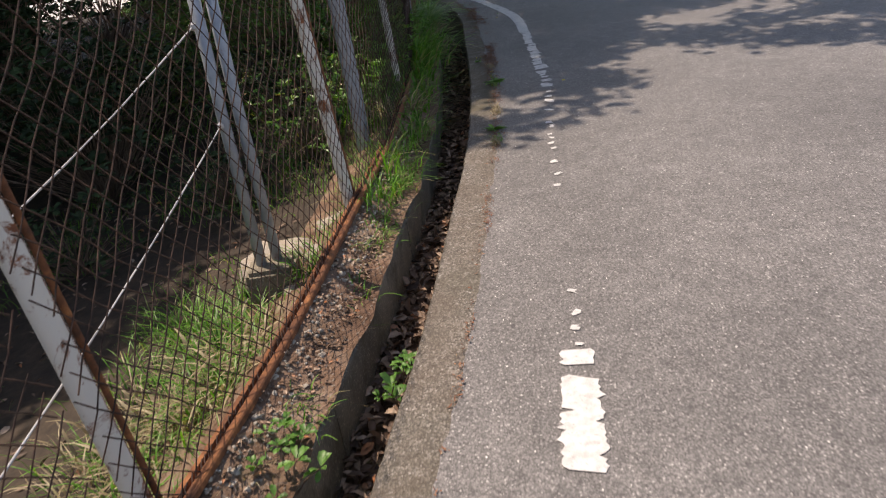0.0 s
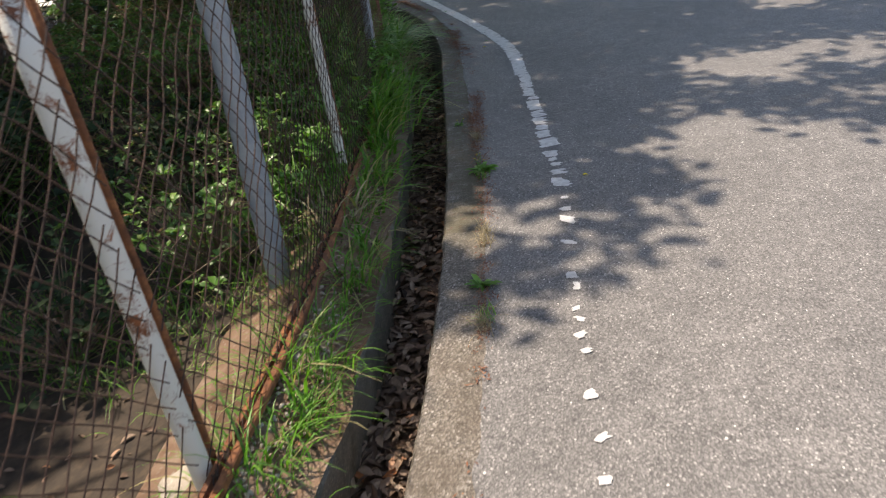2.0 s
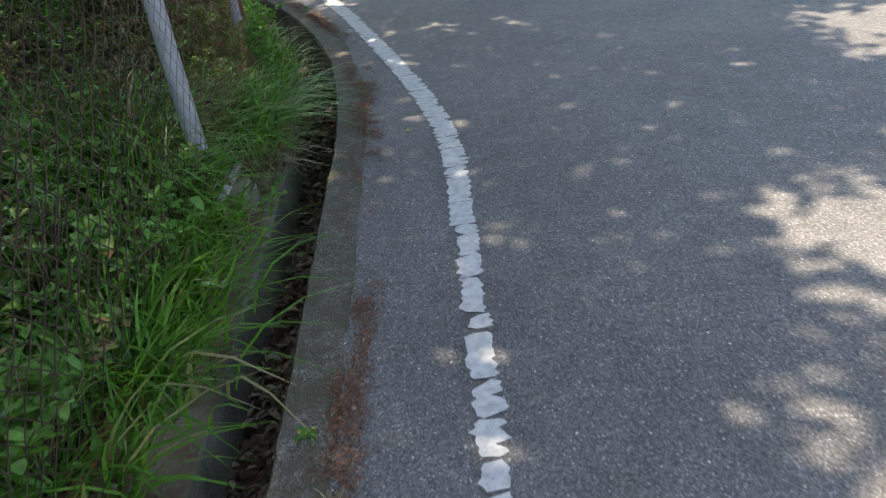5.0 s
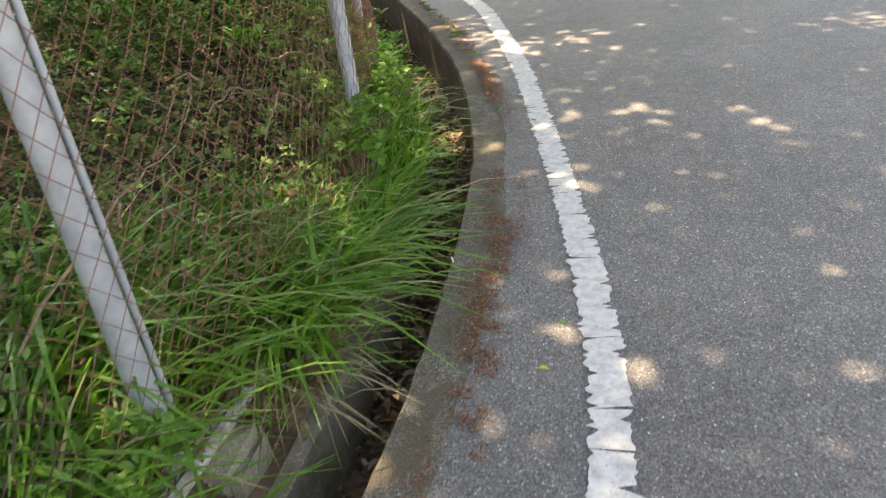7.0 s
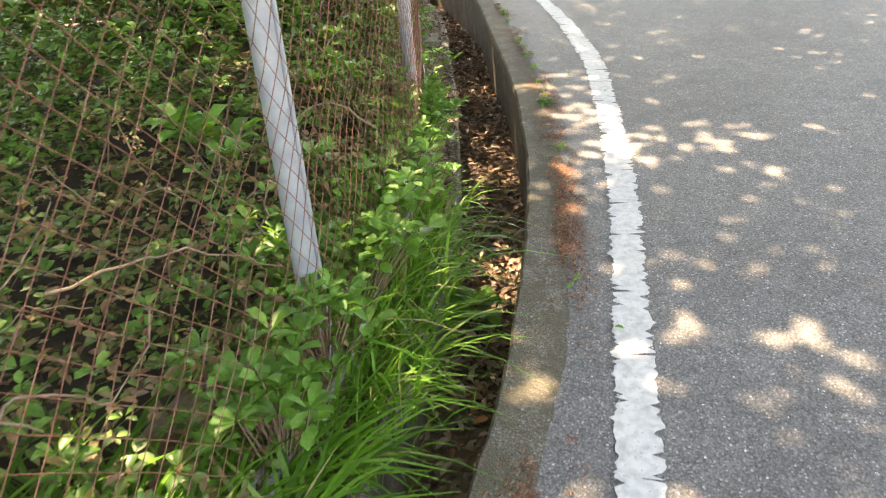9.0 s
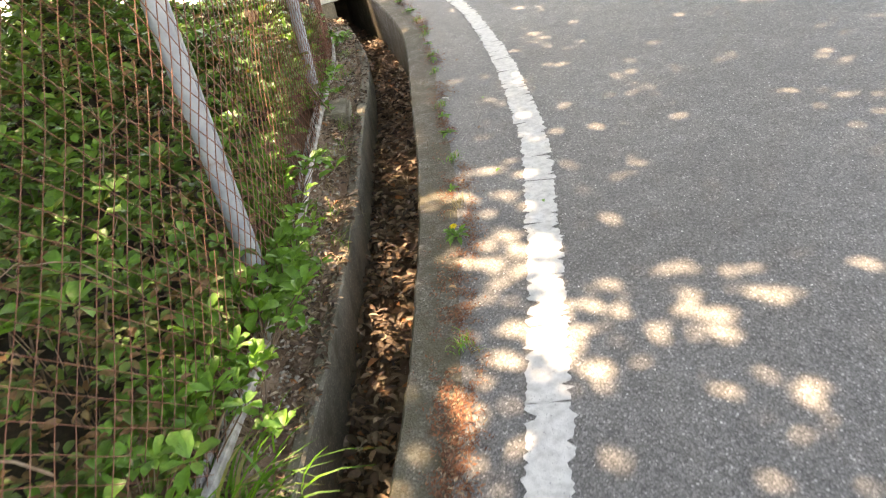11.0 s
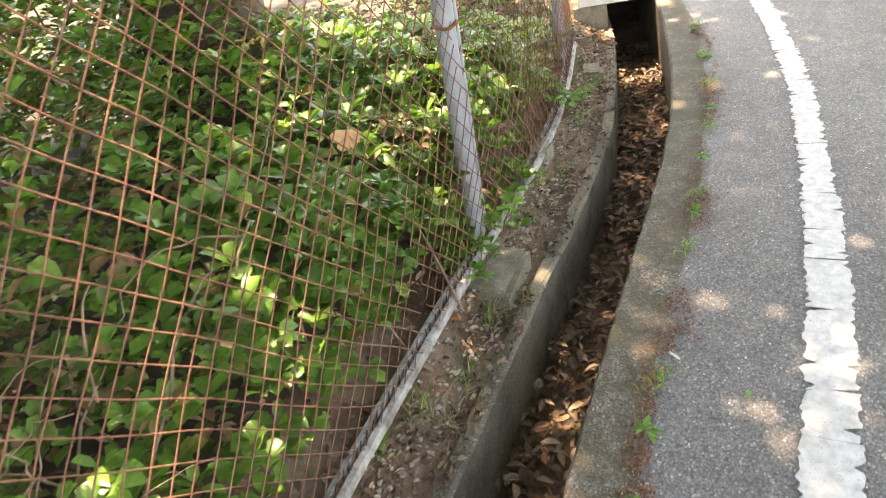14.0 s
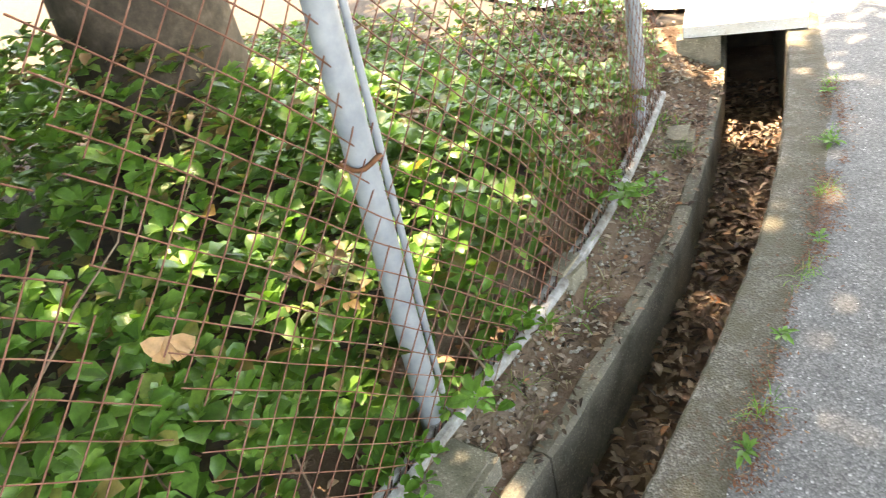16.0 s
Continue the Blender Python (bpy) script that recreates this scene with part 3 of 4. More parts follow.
def post(name, xy, height, radius, material, strip, label="", lean=(0.0, 0.0), foot=-0.25):
    """A round post with a narrow flat rib on the side of the wire."""
    z0 = float(ground_z(np.array([xy]))[0])
    h = np.linspace(z0 + foot, z0 + height, 9)
    k = np.clip(h - z0, 0, None)
    path = np.c_[xy[0] + lean[0] * k, xy[1] + lean[1] * k, h]
    ob = tube(name, path, radius, material, fence, 14, 0.01, label)
    S, U = edge.locate(np.array([xy]))
    r = edge.at(S[0], 1.0)[0] - edge.at(S[0], 0.0)[0]
    t = np.array([-r[1], r[0], 0])
    rib = path + r * radius * 0.62 + t * radius * 0.85
    for off in (-0.017, 0.017):
        tube("rib", rib + t * off, 0.0105, strip, ob, 8)
    return ob


post("post", (-0.27, 3.73), 1.47, 0.033, OLD_PAINT, RUST, "white-painted post flaking to rust", (-0.045, 0.0))
post("post", (-0.80, 1.60), 1.47, 0.036, OLD_PAINT, RUST, "white-painted post flaking to rust", (-0.045, -0.02))
post("post", (-0.25, 5.20), 1.75, 0.055, GALV, GALV, "broad pale grey post", (0.0, 0.0))
post("post", (0.06, 6.16), 1.47, 0.029, OLD_PAINT, RUST, "rust-streaked post", (-0.03, 0.0))
def beside(x, y):
    """Length along the gutter abreast of a place."""
    return float(edge.locate(np.array([(x, y)]))[0][0])


for x, y, r, lean in ((0.27, 8.59, 0.039, 0.0), (0.205, 10.92, 0.037, 0.0), (-0.43, 13.20, 0.039, 0.0), (-1.42, 15.70, 0.039, 0.042), (-2.30, 17.70, 0.036, 0.0)):
    s_ = beside(x, y)
    post("post", tuple(edge.at(s_, float(RAIL_U(s_)) - r - 0.012)[0][:2]), 1.75, r, GALV, GALV, "grey galvanised post with a ribbed edge", (lean, 0.0))

# braced twin post on a block, behind the wire
stay = empty("stay_post", (-0.68, 3.24, -0.17), "pair of grey steel stays on a concrete block", "post")
for dx, dy, m in ((-0.03, 0.0, GALV), (0.045, 0.04, GALV)):
    pa = np.array([[-0.68 + dx, 3.24 + dy, -0.25], [-0.67 + dx * 0.9, 3.24 + dy, 0.7], [-0.65 + dx * 0.8, 3.25 + dy, 1.45]])
    tube("stay", pa, 0.027, m, stay, 8)
bm = bmesh.new()
bmesh.ops.create_cube(bm, size=1, matrix=Matrix.Translation((0.02, 0.0, 0.0)) @ Matrix.Diagonal((0.24, 0.22, 0.22, 1)))
bmesh.ops.bevel(bm, geom=bm.edges[:], offset=0.02, segments=2, affect="EDGES")
part("footing_block", bm, WALL, stay, "grey concrete footing block")
for h0, h1 in ((0.66, 0.30), (1.10, 0.78)):
    a, b = np.array([-0.71, 3.22, h0]), np.array([-1.02, 0.9, h1])
    q = np.linspace(0, 1, 16)[:, None]
    wire = a * (1 - q) + b * q
    wire[:, 2] -= 0.03 * np.sin(np.pi * q[:, 0])
    tube("tension_wire", wire, 0.0035, STEEL, stay, 5, 0.35, "twisted pale tension wire")
    bm = bmesh.new()
    bmesh.ops.create_icosphere(bm, subdivisions=1, radius=0.02)
    bmesh.ops.translate(bm, verts=bm.verts, vec=Vector(a) - stay.location)
    part("clamp", bm, STEEL, stay)

# footings of the posts and rail
for xy, sz in (((0.36, 8.70), (0.16, 0.24)), ((-1.22, 15.58), (0.2, 0.36)), ((-0.40, 13.25), (0.16, 0.26)), ((-1.70, 16.5), (0.11, 0.2)), ((-2.24, 17.75), (0.15, 0.2))):
    z0 = float(ground_z(np.array([xy]))[0])
    S, _ = edge.locate(np.array([xy]))
    d = edge.at(S[0] + 0.1)[0] - edge.at(S[0])[0]
    bm = bmesh.new()
    bmesh.ops.create_cube(bm, size=1, matrix=Matrix.Diagonal((sz[0], sz[1], 0.22, 1)))
    bmesh.ops.bevel(bm, geom=bm.edges[:], offset=0.025, segments=2, affect="EDGES")
    for vtx in bm.verts:
        vtx.co += Vector(rng.normal(0, 0.006, 3))
    ob = part("post_footing", bm, WALL)
    ob.matrix_world = pose(xy[0], xy[1], z0 - 0.06, rng.uniform(-4, 4), rng.uniform(-4, 4), math.degrees(math.atan2(-d[0], d[1])))
    tagged(ob, "weathered grey concrete footing beside a fence post", "footing", "fence footings")

# rusted tie on the post near the gutter's end
tx, ty = edge.at(beside(-1.42, 15.70), float(RAIL_U(16.3)) - 0.051)[0][:2]
tx += 0.038
tie = [(tx + 0.05 * math.cos(a), ty + 0.05 * math.sin(a), 0.93 + 0.006 * math.sin(3 * a)) for a in np.linspace(0, 4 * np.pi, 40)]
tagged(tube("wire_tie", tie, 0.006, RUST, fence, 5, 0.3), "rusty wire tie round a post")

# ---- slab over the gutter, pale drive beyond ----
sl = np.linspace(S_END, S_END + 0.85, 5)
v, f = closed_bar(edge, sl, [(-0.58, 0.006), (-0.58, 0.075), (0.12, 0.075), (0.12, 0.006)])
tagged(link_mesh("cover_slab", v, f, SLAB), "pale concrete cover slab across the gutter", "slab", kind="structure")
v, f = closed_bar(edge, np.linspace(S_END - 0.02, S_END + 0.1, 3), [(-0.62, -0.3), (-0.62, 0.004), (-0.36, 0.004), (-0.36, -0.3)])
tagged(link_mesh("headwall", v, f, WALL), "mossy concrete head wall of the gutter", "wall", kind="structure")
dx = np.linspace(-16, -2.75, 24)
dv = []
for x in dx:
    y0 = 18.75 + 0.12 * math.sin(x * 1.7) + max(0, (x + 3.6) * 0.5)
    dv += [(x, y0, 0.03), (x, y0 + 6.5 + 0.4 * (x + 2.75) * -1, 0.03)]
df = [[2 * k, 2 * k + 2, 2 * k + 3, 2 * k + 1] for k in range(len(dx) - 1)]
tagged(link_mesh("drive", dv, df, SLAB), "sunlit pale concrete drive beyond the hedge", "pavement", kind="structure")


# ---- plants ----
UP = np.array([0, 0, 1.0])


def rand_dirs(n, lift=0.3):
    a = rng.uniform(0, 2 * np.pi, n)
    return unit(np.stack([np.cos(a), np.sin(a), rng.normal(lift, 0.35, n)], -1))


def on_bank(s, u, dz=0.0):
    p = edge.at(s, u)
    p[:, 2] = bank(s, u, p[:, :2]) + dz
    return p


def rosettes(C, k, size, width=0.56, lift=0.35, blunt=True):
    """Whorls of k leaves about the tips C."""
    n = len(C)
    a = rng.uniform(0, 6.28, n)[:, None] + np.arange(k)[None] * 2.4 + rng.normal(0, 0.25, (n, k))
    tilt = unit(rng.normal(0, 0.35, (n, 3)) + UP)
    D = np.stack([np.cos(a), np.sin(a), np.clip(rng.normal(lift, 0.3, (n, k)), -0.5, 1.2)], -1)
    D = D + tilt[:, None] * 0.35 - UP * 0.25
    N = unit(UP + 0.5 * rng.normal(0, 0.5, (n, k, 3)) + tilt[:, None] * 0.6)
    L = np.broadcast_to(size * rng.uniform(0.6, 1.2, (n, 1)) * rng.uniform(0.75, 1.15, (n, k)), (n, k)).ravel()
    P = np.repeat(C, k, 0) + D.reshape(-1, 3) * 0.006
    return leaves(P, D.reshape(-1, 3), N.reshape(-1, 3), L, L * width * rng.uniform(0.85, 1.15, n * k), 0.18 if blunt else 0.25, blunt)


def join(*vf):
    V, F, b = [], [], 0
    for v, f in vf:
        V.append(v)
        F.append(f + b)
        b += len(v)
    return np.vstack(V), np.vstack(F)


def shrub_height(s, d):
    """Height of the hedge d metres behind the fence wire."""
    h = np.interp(s, [7.2, 9, 11.5, 13, 15, 17, 18.2, 19], [0.30, 0.36, 0.44, 0.58, 0.70, 0.62, 0.45, 0.25])
    h = h * (1 + 1.2 * np.exp(-((d - 1.75) / 0.7) ** 2 - ((s - 15.3) / 1.3) ** 2))
    return h * np.interp(d, [0, 0.12, 0.6, 1.6, 2.8, 3.4], [0.6, 0.8, 1.0, 1.15, 1.1, 0.8])


def hedge(a, b, per_m2, brown, depth, size, label):
    n = int((b - a) * depth * per_m2)
    s, d = rng.uniform(a, b, n), rng.uniform(0.0, 1, n) ** 1.1 * depth
    u = RAIL_U(s) + np.interp(s, [12, 14], [0.04, -0.04]) - d
    p = edge.at(s, u)
    lump = fnoise(p[:, :2], 2.6, 6.0) * 0.5 + fnoise(p[:, :2], 7.0, 2.0) * 0.3
    top = shrub_height(s, d) * (1 + 0.38 * lump)
    p[:, 2] = bank(s, u, p[:, :2]) + np.maximum(0.03, top * rng.uniform(0, 1, n) ** 0.36)
    keep = p[:, 1] < 18.55 + 0.25 * np.sin(p[:, 0] * 3)
    p = p[keep]
    tone = fnoise(p[:, :2], 1.7, 11.0) + rng.normal(0, 0.25, len(p))
    old = tone > np.quantile(tone, 1 - brown) if brown > 0 else np.zeros(len(p), bool)
    at = edge.at((a + b) / 2, RAIL_U((a + b) / 2) - 0.6)[0]
    sh = empty("shrub", at, label, "shrub", "hedge behind the fence")
    if (~old).any():
        v, f = rosettes(p[~old], 6, size, float(np.interp((a + b) / 2, [12, 14.5], [0.56, 0.68])))
        tagged(link_mesh("foliage", shift(sh, v), f, GREEN, sh), kind="stuff")
    if old.any():
        v, f = rosettes(p[old], 5, size * 0.85, 0.55, 0.05, False)
        tagged(link_mesh("foliage", shift(sh, v), f, VINE, sh), "browning leaves and dead vine", kind="stuff")
    # stems
    SV, SF, base = [], [], 0
    for q in p[rng.choice(len(p), min(len(p), int(26 * (b - a))), replace=False)]:
        foot = q + np.r_[rng.normal(0, 0.14, 2), 0]
        foot[2] = q[2] - rng.uniform(0.25, 0.5)
        mid = (q + foot) / 2 + rng.normal(0, 0.03, 3)
        v, f = sweep([foot, mid, q], [0.006, 0.0045, 0.003], 5, close=False)
        SV.append(v)
        SF.append(np.array(f) + base)
        base += len(v)
    tagged(link_mesh("brushwood", shift(sh, np.vstack(SV)), np.vstack(SF), TWIG, sh), kind="stuff")
    return sh


edges_s = [7.0, 8.6, 10.2, 11.8, 13.3, 14.8, 16.3, 17.6, 18.9, 20.3]
for a, b in zip(edges_s, edges_s[1:]):
    m = (a + b) / 2
    brown = float(np.interp(m, [7, 9, 11, 12.5, 14, 16, 18, 20], [0.35, 0.6, 0.7, 0.56, 0.38, 0.12, 0.25, 0.4]))
    hedge(a, b, float(np.interp(m, [8, 12, 14, 20], [330, 350, 340, 280])), brown, 3.4,
          float(np.interp(m, [7, 11, 12.5, 14, 17, 20], [0.048, 0.052, 0.058, 0.072, 0.085, 0.06])),
          "dense glossy green shrub behind a rusty fence" if brown < 0.4 else "tangled shrub of green and browning leaves")


# leafy shoots that come through the wire, and shrubs in the shade
def sprig(name, s, u, z, n, size, spread, label, category, material=None, group=""):
    at = edge.at(s, u)[0]
    at[2] = float(bank(np.array([s]), np.array([u]), at[None, :2])[0])
    ob = empty(name, at, label, category, group)
    C = rng.normal(0, 1, (n, 3)) * np.array([spread, spread, spread * 0.5]) + np.array([0, 0, z])
    C[:, 2] = np.maximum(C[:, 2], 0.02)
    v, f = rosettes(C, 6, size)
    tagged(link_mesh("foliage", v, f, material or GREEN, ob), kind="stuff")
    SV, SF, base = [], [], 0
    for c in C:
        v, f = sweep([np.array([0, 0, -0.03]) + rng.normal(0, 0.008, 3), c * 0.5 + rng.normal(0, 0.01, 3), c], [0.0035, 0.003, 0.002], 4, close=False)
        SV.append(v)
        SF.append(np.array(f) + base)
        base += len(v)
    tagged(link_mesh("brushwood", np.vstack(SV), np.vstack(SF), TWIG, ob), kind="stuff")
    return ob


for y, u, z, n, size, sp in ((13.42, -0.58, 0.16, 34, 0.085, 0.11), (13.75, -0.60, 0.16, 30, 0.08, 0.11), (14.25, -0.66, 0.2, 22, 0.075, 0.10), (13.1, -0.58, 0.18, 26, 0.08, 0.11),
                             (15.75, -0.62, 0.10, 14, 0.065, 0.07), (16.05, -0.62, 0.10, 14, 0.06, 0.07), (16.4, -0.64, 0.1, 12, 0.06, 0.07), (17.3, -0.62, 0.14, 14, 0.06, 0.09), (12.7, -0.52, 0.15, 14, 0.06, 0.09)):
    sprig("shoot", edge.along(y), u, z, n, size, sp, "bright green leafy shoot poking through the fence", "shrub", WEED, "shoots at the fence")
for y, u, n, z in ((5.6, -1.3, 90, 0.4), (6.6, -1.1, 110, 0.35), (7.6, -1.0, 110, 0.32), (8.0, -2.0, 110, 0.35)):
    sprig("bush", edge.along(y), u, z, n, 0.06, 0.26, "dark green leafy bush in tree shade", "shrub", GREEN, "bushes in the shade")


# these bushes carry the tree shade in their leaf colour
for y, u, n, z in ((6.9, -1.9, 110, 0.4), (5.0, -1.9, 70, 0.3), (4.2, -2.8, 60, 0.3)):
    sprig("bush", edge.along(y), u, z, n, 0.07, 0.28, "leafy bush with deep tree shade put into its leaf colour", "shrub", SHADE_TINTED_LEAF, "bushes in the shade")
# added bushes that block the sky behind the fence, coloured as if shaded
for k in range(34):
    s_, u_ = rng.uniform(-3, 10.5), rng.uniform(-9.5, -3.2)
    sprig("bush", s_, u_, 0.9, 170, 0.11, 0.52, "added dense bush screening the wood, shade put into its leaf colour", "shrub", SHADE_TINTED_LEAF, "undergrowth in the wood")


# more added bushes, closing bright gaps at the back of the wood
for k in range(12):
    sprig("bush", rng.uniform(6, 9.5), rng.uniform(-16, -10), 2.0, 150, 0.2, 0.9, "added dense bush screening the wood, shade put into its leaf colour", "shrub", SHADE_TINTED_LEAF, "undergrowth in the wood")
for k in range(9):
    sprig("bush", rng.uniform(7.6, 10.6), rng.uniform(-8.5, -5.2), 1.3, 150, 0.14, 0.6, "added dense bush screening the wood, shade put into its leaf colour", "shrub", SHADE_TINTED_LEAF, "undergrowth in the wood")
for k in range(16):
    sprig("bush", rng.uniform(3, 9.5), rng.uniform(-13, -8.5), 1.5, 170, 0.15, 0.75, "added dense bush screening the wood, shade put into its leaf colour", "shrub", SHADE_TINTED_LEAF, "undergrowth in the wood")


# ---- grass ----
def tuft(name, xy, n, height, spread, material, label, width=0.007, droop=(0.4, 1.3), category="grass"):
    at = np.array([xy[0], xy[1], float(ground_z(np.array([xy]))[0]) - 0.01])
    P = np.c_[rng.normal(0, spread, (n, 2)), np.zeros(n)]
    lean = np.c_[P[:, :2] / max(spread, 1e-3) * 0.6 + rng.normal(0, 0.8, (n, 2)), np.zeros(n)]
    H = height * rng.uniform(0.45, 1.1, n)
    v, f = blades(P, lean, H, width * rng.uniform(0.5, 1.5, n), rng.uniform(*droop, n))
    ob = link_mesh(name, v, f, material)
    ob.location = at
    return tagged(ob, label, category, "grass tufts", kind="stuff")


def at_su(y, u):
    return tuple(edge.at(edge.along(y), u)[0][:2])


for y, u, n, h, sp in ((3.8, -0.46, 60, 0.2, 0.07), (3.65, -0.50, 40, 0.34, 0.05), (4.1, -0.50, 50, 0.36, 0.07), (4.45, -0.48, 70, 0.26, 0.07), (3.95, -0.43, 120, 0.2, 0.06), (4.2, -0.40, 110, 0.2, 0.06), (3.5, -0.42, 60, 0.16, 0.06), (3.05, -0.62, 120, 0.17, 0.08), (2.6, -0.85, 260, 0.22, 0.16), (2.2, -0.78, 240, 0.2, 0.14),
                       (2.9, -1.05, 200, 0.22, 0.16), (1.7, -0.9, 160, 0.2, 0.15), (4.9, -0.44, 120, 0.24, 0.07), (1.9, -0.42, 50, 0.12, 0.08), (3.3, -0.40, 50, 0.14, 0.06), (2.7, -0.41, 40, 0.13, 0.06), (4.65, -0.40, 40, 0.16, 0.06), (5.1, -0.39, 60, 0.22, 0.07)):
    tuft("grass_tuft", at_su(y, u), n, h, sp, GRASS, "green grass tuft on the stony verge")
for y, u, n, h, sp in ((2.4, -0.72, 160, 0.16, 0.15), (2.0, -0.95, 160, 0.18, 0.18), (3.2, -0.8, 80, 0.18, 0.12), (9.0, -0.48, 110, 0.34, 0.08), (9.25, -0.46, 130, 0.36, 0.09), (9.5, -0.48, 90, 0.32, 0.09), (5.4, -0.55, 60, 0.3, 0.1)):
    tuft("dry_grass_tuft", at_su(y, u), n, h, sp, DRYGRASS, "dry straw-coloured grass tuft by the fence", 0.012, droop=(0.6, 1.6))
for k in range(16):
    y_, u_ = rng.uniform(0.9, 3.1), rng.uniform(-1.45, -0.66)
    tuft("grass_tuft" if k % 2 else "dry_grass_tuft", at_su(y_, u_), 85, 0.22, 0.11, GRASS if k % 2 else DRYGRASS, "sunlit grass tuft behind the wire" if k % 2 else "sunlit dry grass tuft behind the wire", 0.006, (0.5, 1.5))
for k in range(9):
    tuft("grass_tuft", at_su(rng.uniform(1.0, 3.6), rng.uniform(-0.5, -0.36)), 22, 0.1, 0.035, GRASS if k % 3 else DRYGRASS, "small grass tuft on the stony verge", 0.004)
for y, u, n, h, sp in ((5.25, -0.42, 40, 0.3, 0.06), (5.7, -0.45, 50, 0.34, 0.08), (6.1, -0.46, 60, 0.36, 0.08), (6.6, -0.48, 110, 0.4, 0.10), (7.1, -0.5, 260, 0.46, 0.12), (7.6, -0.52, 260, 0.42, 0.12),
                       (8.1, -0.52, 180, 0.36, 0.11), (5.9, -0.8, 220, 0.5, 0.16), (6.8, -0.85, 240, 0.5, 0.18), (7.8, -0.9, 240, 0.48, 0.18), (8.5, -0.8, 120, 0.5, 0.12), (8.2, -0.76, 150, 0.55, 0.12)):
    tuft("grass_tuft", at_su(y, u), n, h, sp, GRASS, "tall green grass overhanging the gutter", 0.014)
for y, u, n, h, sp in ((9.25, -0.55, 190, 0.5, 0.10), (9.6, -0.52, 260, 0.52, 0.12), (9.95, -0.5, 240, 0.46, 0.11), (10.3, -0.5, 200, 0.36, 0.10), (9.7, -0.85, 180, 0.48, 0.16), (8.9, -0.82, 180, 0.5, 0.14), (9.3, -1.0, 180, 0.52, 0.15), (8.6, -1.05, 170, 0.72, 0.16), (8.9, -1.3, 170, 0.72, 0.18), (8.35, -0.95, 120, 0.66, 0.12), (9.6, -1.15, 160, 0.5, 0.15), (10.0, -0.8, 130, 0.46, 0.12)):
    tuft("grass_tuft", at_su(y, u), n, h, sp, GRASS, "broad-bladed tall grass clump leaning over the gutter", 0.019, (0.5, 1.5))
for y, u, n, h, sp in ((10.6, -0.48, 150, 0.36, 0.10), (10.95, -0.48, 180, 0.4, 0.10), (11.3, -0.48, 200, 0.42, 0.10), (11.65, -0.49, 200, 0.4, 0.10), (12.0, -0.51, 170, 0.36, 0.10), (12.35, -0.54, 110, 0.26, 0.10), (11.5, -0.68, 90, 0.4, 0.12), (11.0, -0.68, 90, 0.4, 0.12)):
    tuft("grass_tuft", at_su(y, u), n, h, sp, GRASS, "bright fresh green grass tuft beside the gutter", 0.012)
for y, u, n, z, size in ((10.5, -0.54, 34, 0.28, 0.07), (10.9, -0.56, 40, 0.3, 0.075), (11.3, -0.57, 40, 0.3, 0.075), (11.7, -0.58, 40, 0.3, 0.075), (12.1, -0.6, 40, 0.26, 0.07), (12.5, -0.62, 34, 0.24, 0.065), (12.85, -0.64, 26, 0.2, 0.06), (8.35, -0.6, 30, 0.26, 0.06), (7.7, -0.62, 30, 0.3, 0.06), (6.7, -0.66, 36, 0.3, 0.065), (6.2, -0.72, 36, 0.3, 0.065), (5.7, -0.8, 36, 0.28, 0.065)):
    sprig("weed", edge.along(y), u, z, n, size, 0.10, "bright green broad-leaved weed among the grass", "weed", WEED, "weeds on the verge")
sprig("weed", edge.along(12.05), -0.38, 0.3, 9, 0.13, 0.07, "large-leaved weed hanging over the gutter", "weed", WEED)
sprig("weed", edge.along(11.7), -1.15, 0.5, 8, 0.12, 0.12, "tall large-leaved weed in the brambles", "weed", WEED)
sprig("weed", edge.along(12.6), -1.0, 0.55, 7, 0.10, 0.10, "tall large-leaved weed in the brambles", "weed", WEED)
for y, u in ((2.05, -0.06), (2.18, -0.05), (1.6, -0.30), (1.75, -0.33)):
    s_ = edge.along(y)
    ob = sprig("seedling", s_, u, 0.1, 6, 0.045, 0.045, "small bright green seedling growing in the gutter", "weed", WEED)
    ob.location.z = -0.16 if u > -0.1 else -0.10

for k in range(44):
    y_ = rng.uniform(13.2, 18.2)
    tuft("grass_tuft", at_su(y_, rng.uniform(-0.64, -0.46)), 26, 0.11, 0.035, GRASS if k % 3 else DRYGRASS, "small grass tuft on the brown verge", 0.004)

# thin grass over the ground behind the fence
n = 9000
s, d = rng.uniform(0.5, 9.5, n), rng.uniform(0, 1, n) ** 1.5 * 3.0
u = RAIL_U(s) - 0.05 - d
P = on_bank(s, u, -0.01)
keep = fnoise(P[:, :2], 1.6, 7.0) + rng.normal(0, 0.15, n) > np.interp(s, [0.5, 4, 5.5, 9.5], [0.12, 0.12, -0.15, -0.1])
P, sk = P[keep], s[keep]
H = np.interp(sk, [1, 4.5, 6, 9.5], [0.13, 0.16, 0.34, 0.3]) * rng.uniform(0.5, 1.2, len(P))
v, f = blades(P, np.c_[rng.normal(0, 1, (len(P), 2)), np.zeros(len(P))], H, np.full(len(P), 0.006), rng.uniform(0.3, 1.3, len(P)))
tagged(link_mesh("grass", v, f, GRASS), "sparse green grass on shaded ground behind the fence", "grass", kind="stuff")


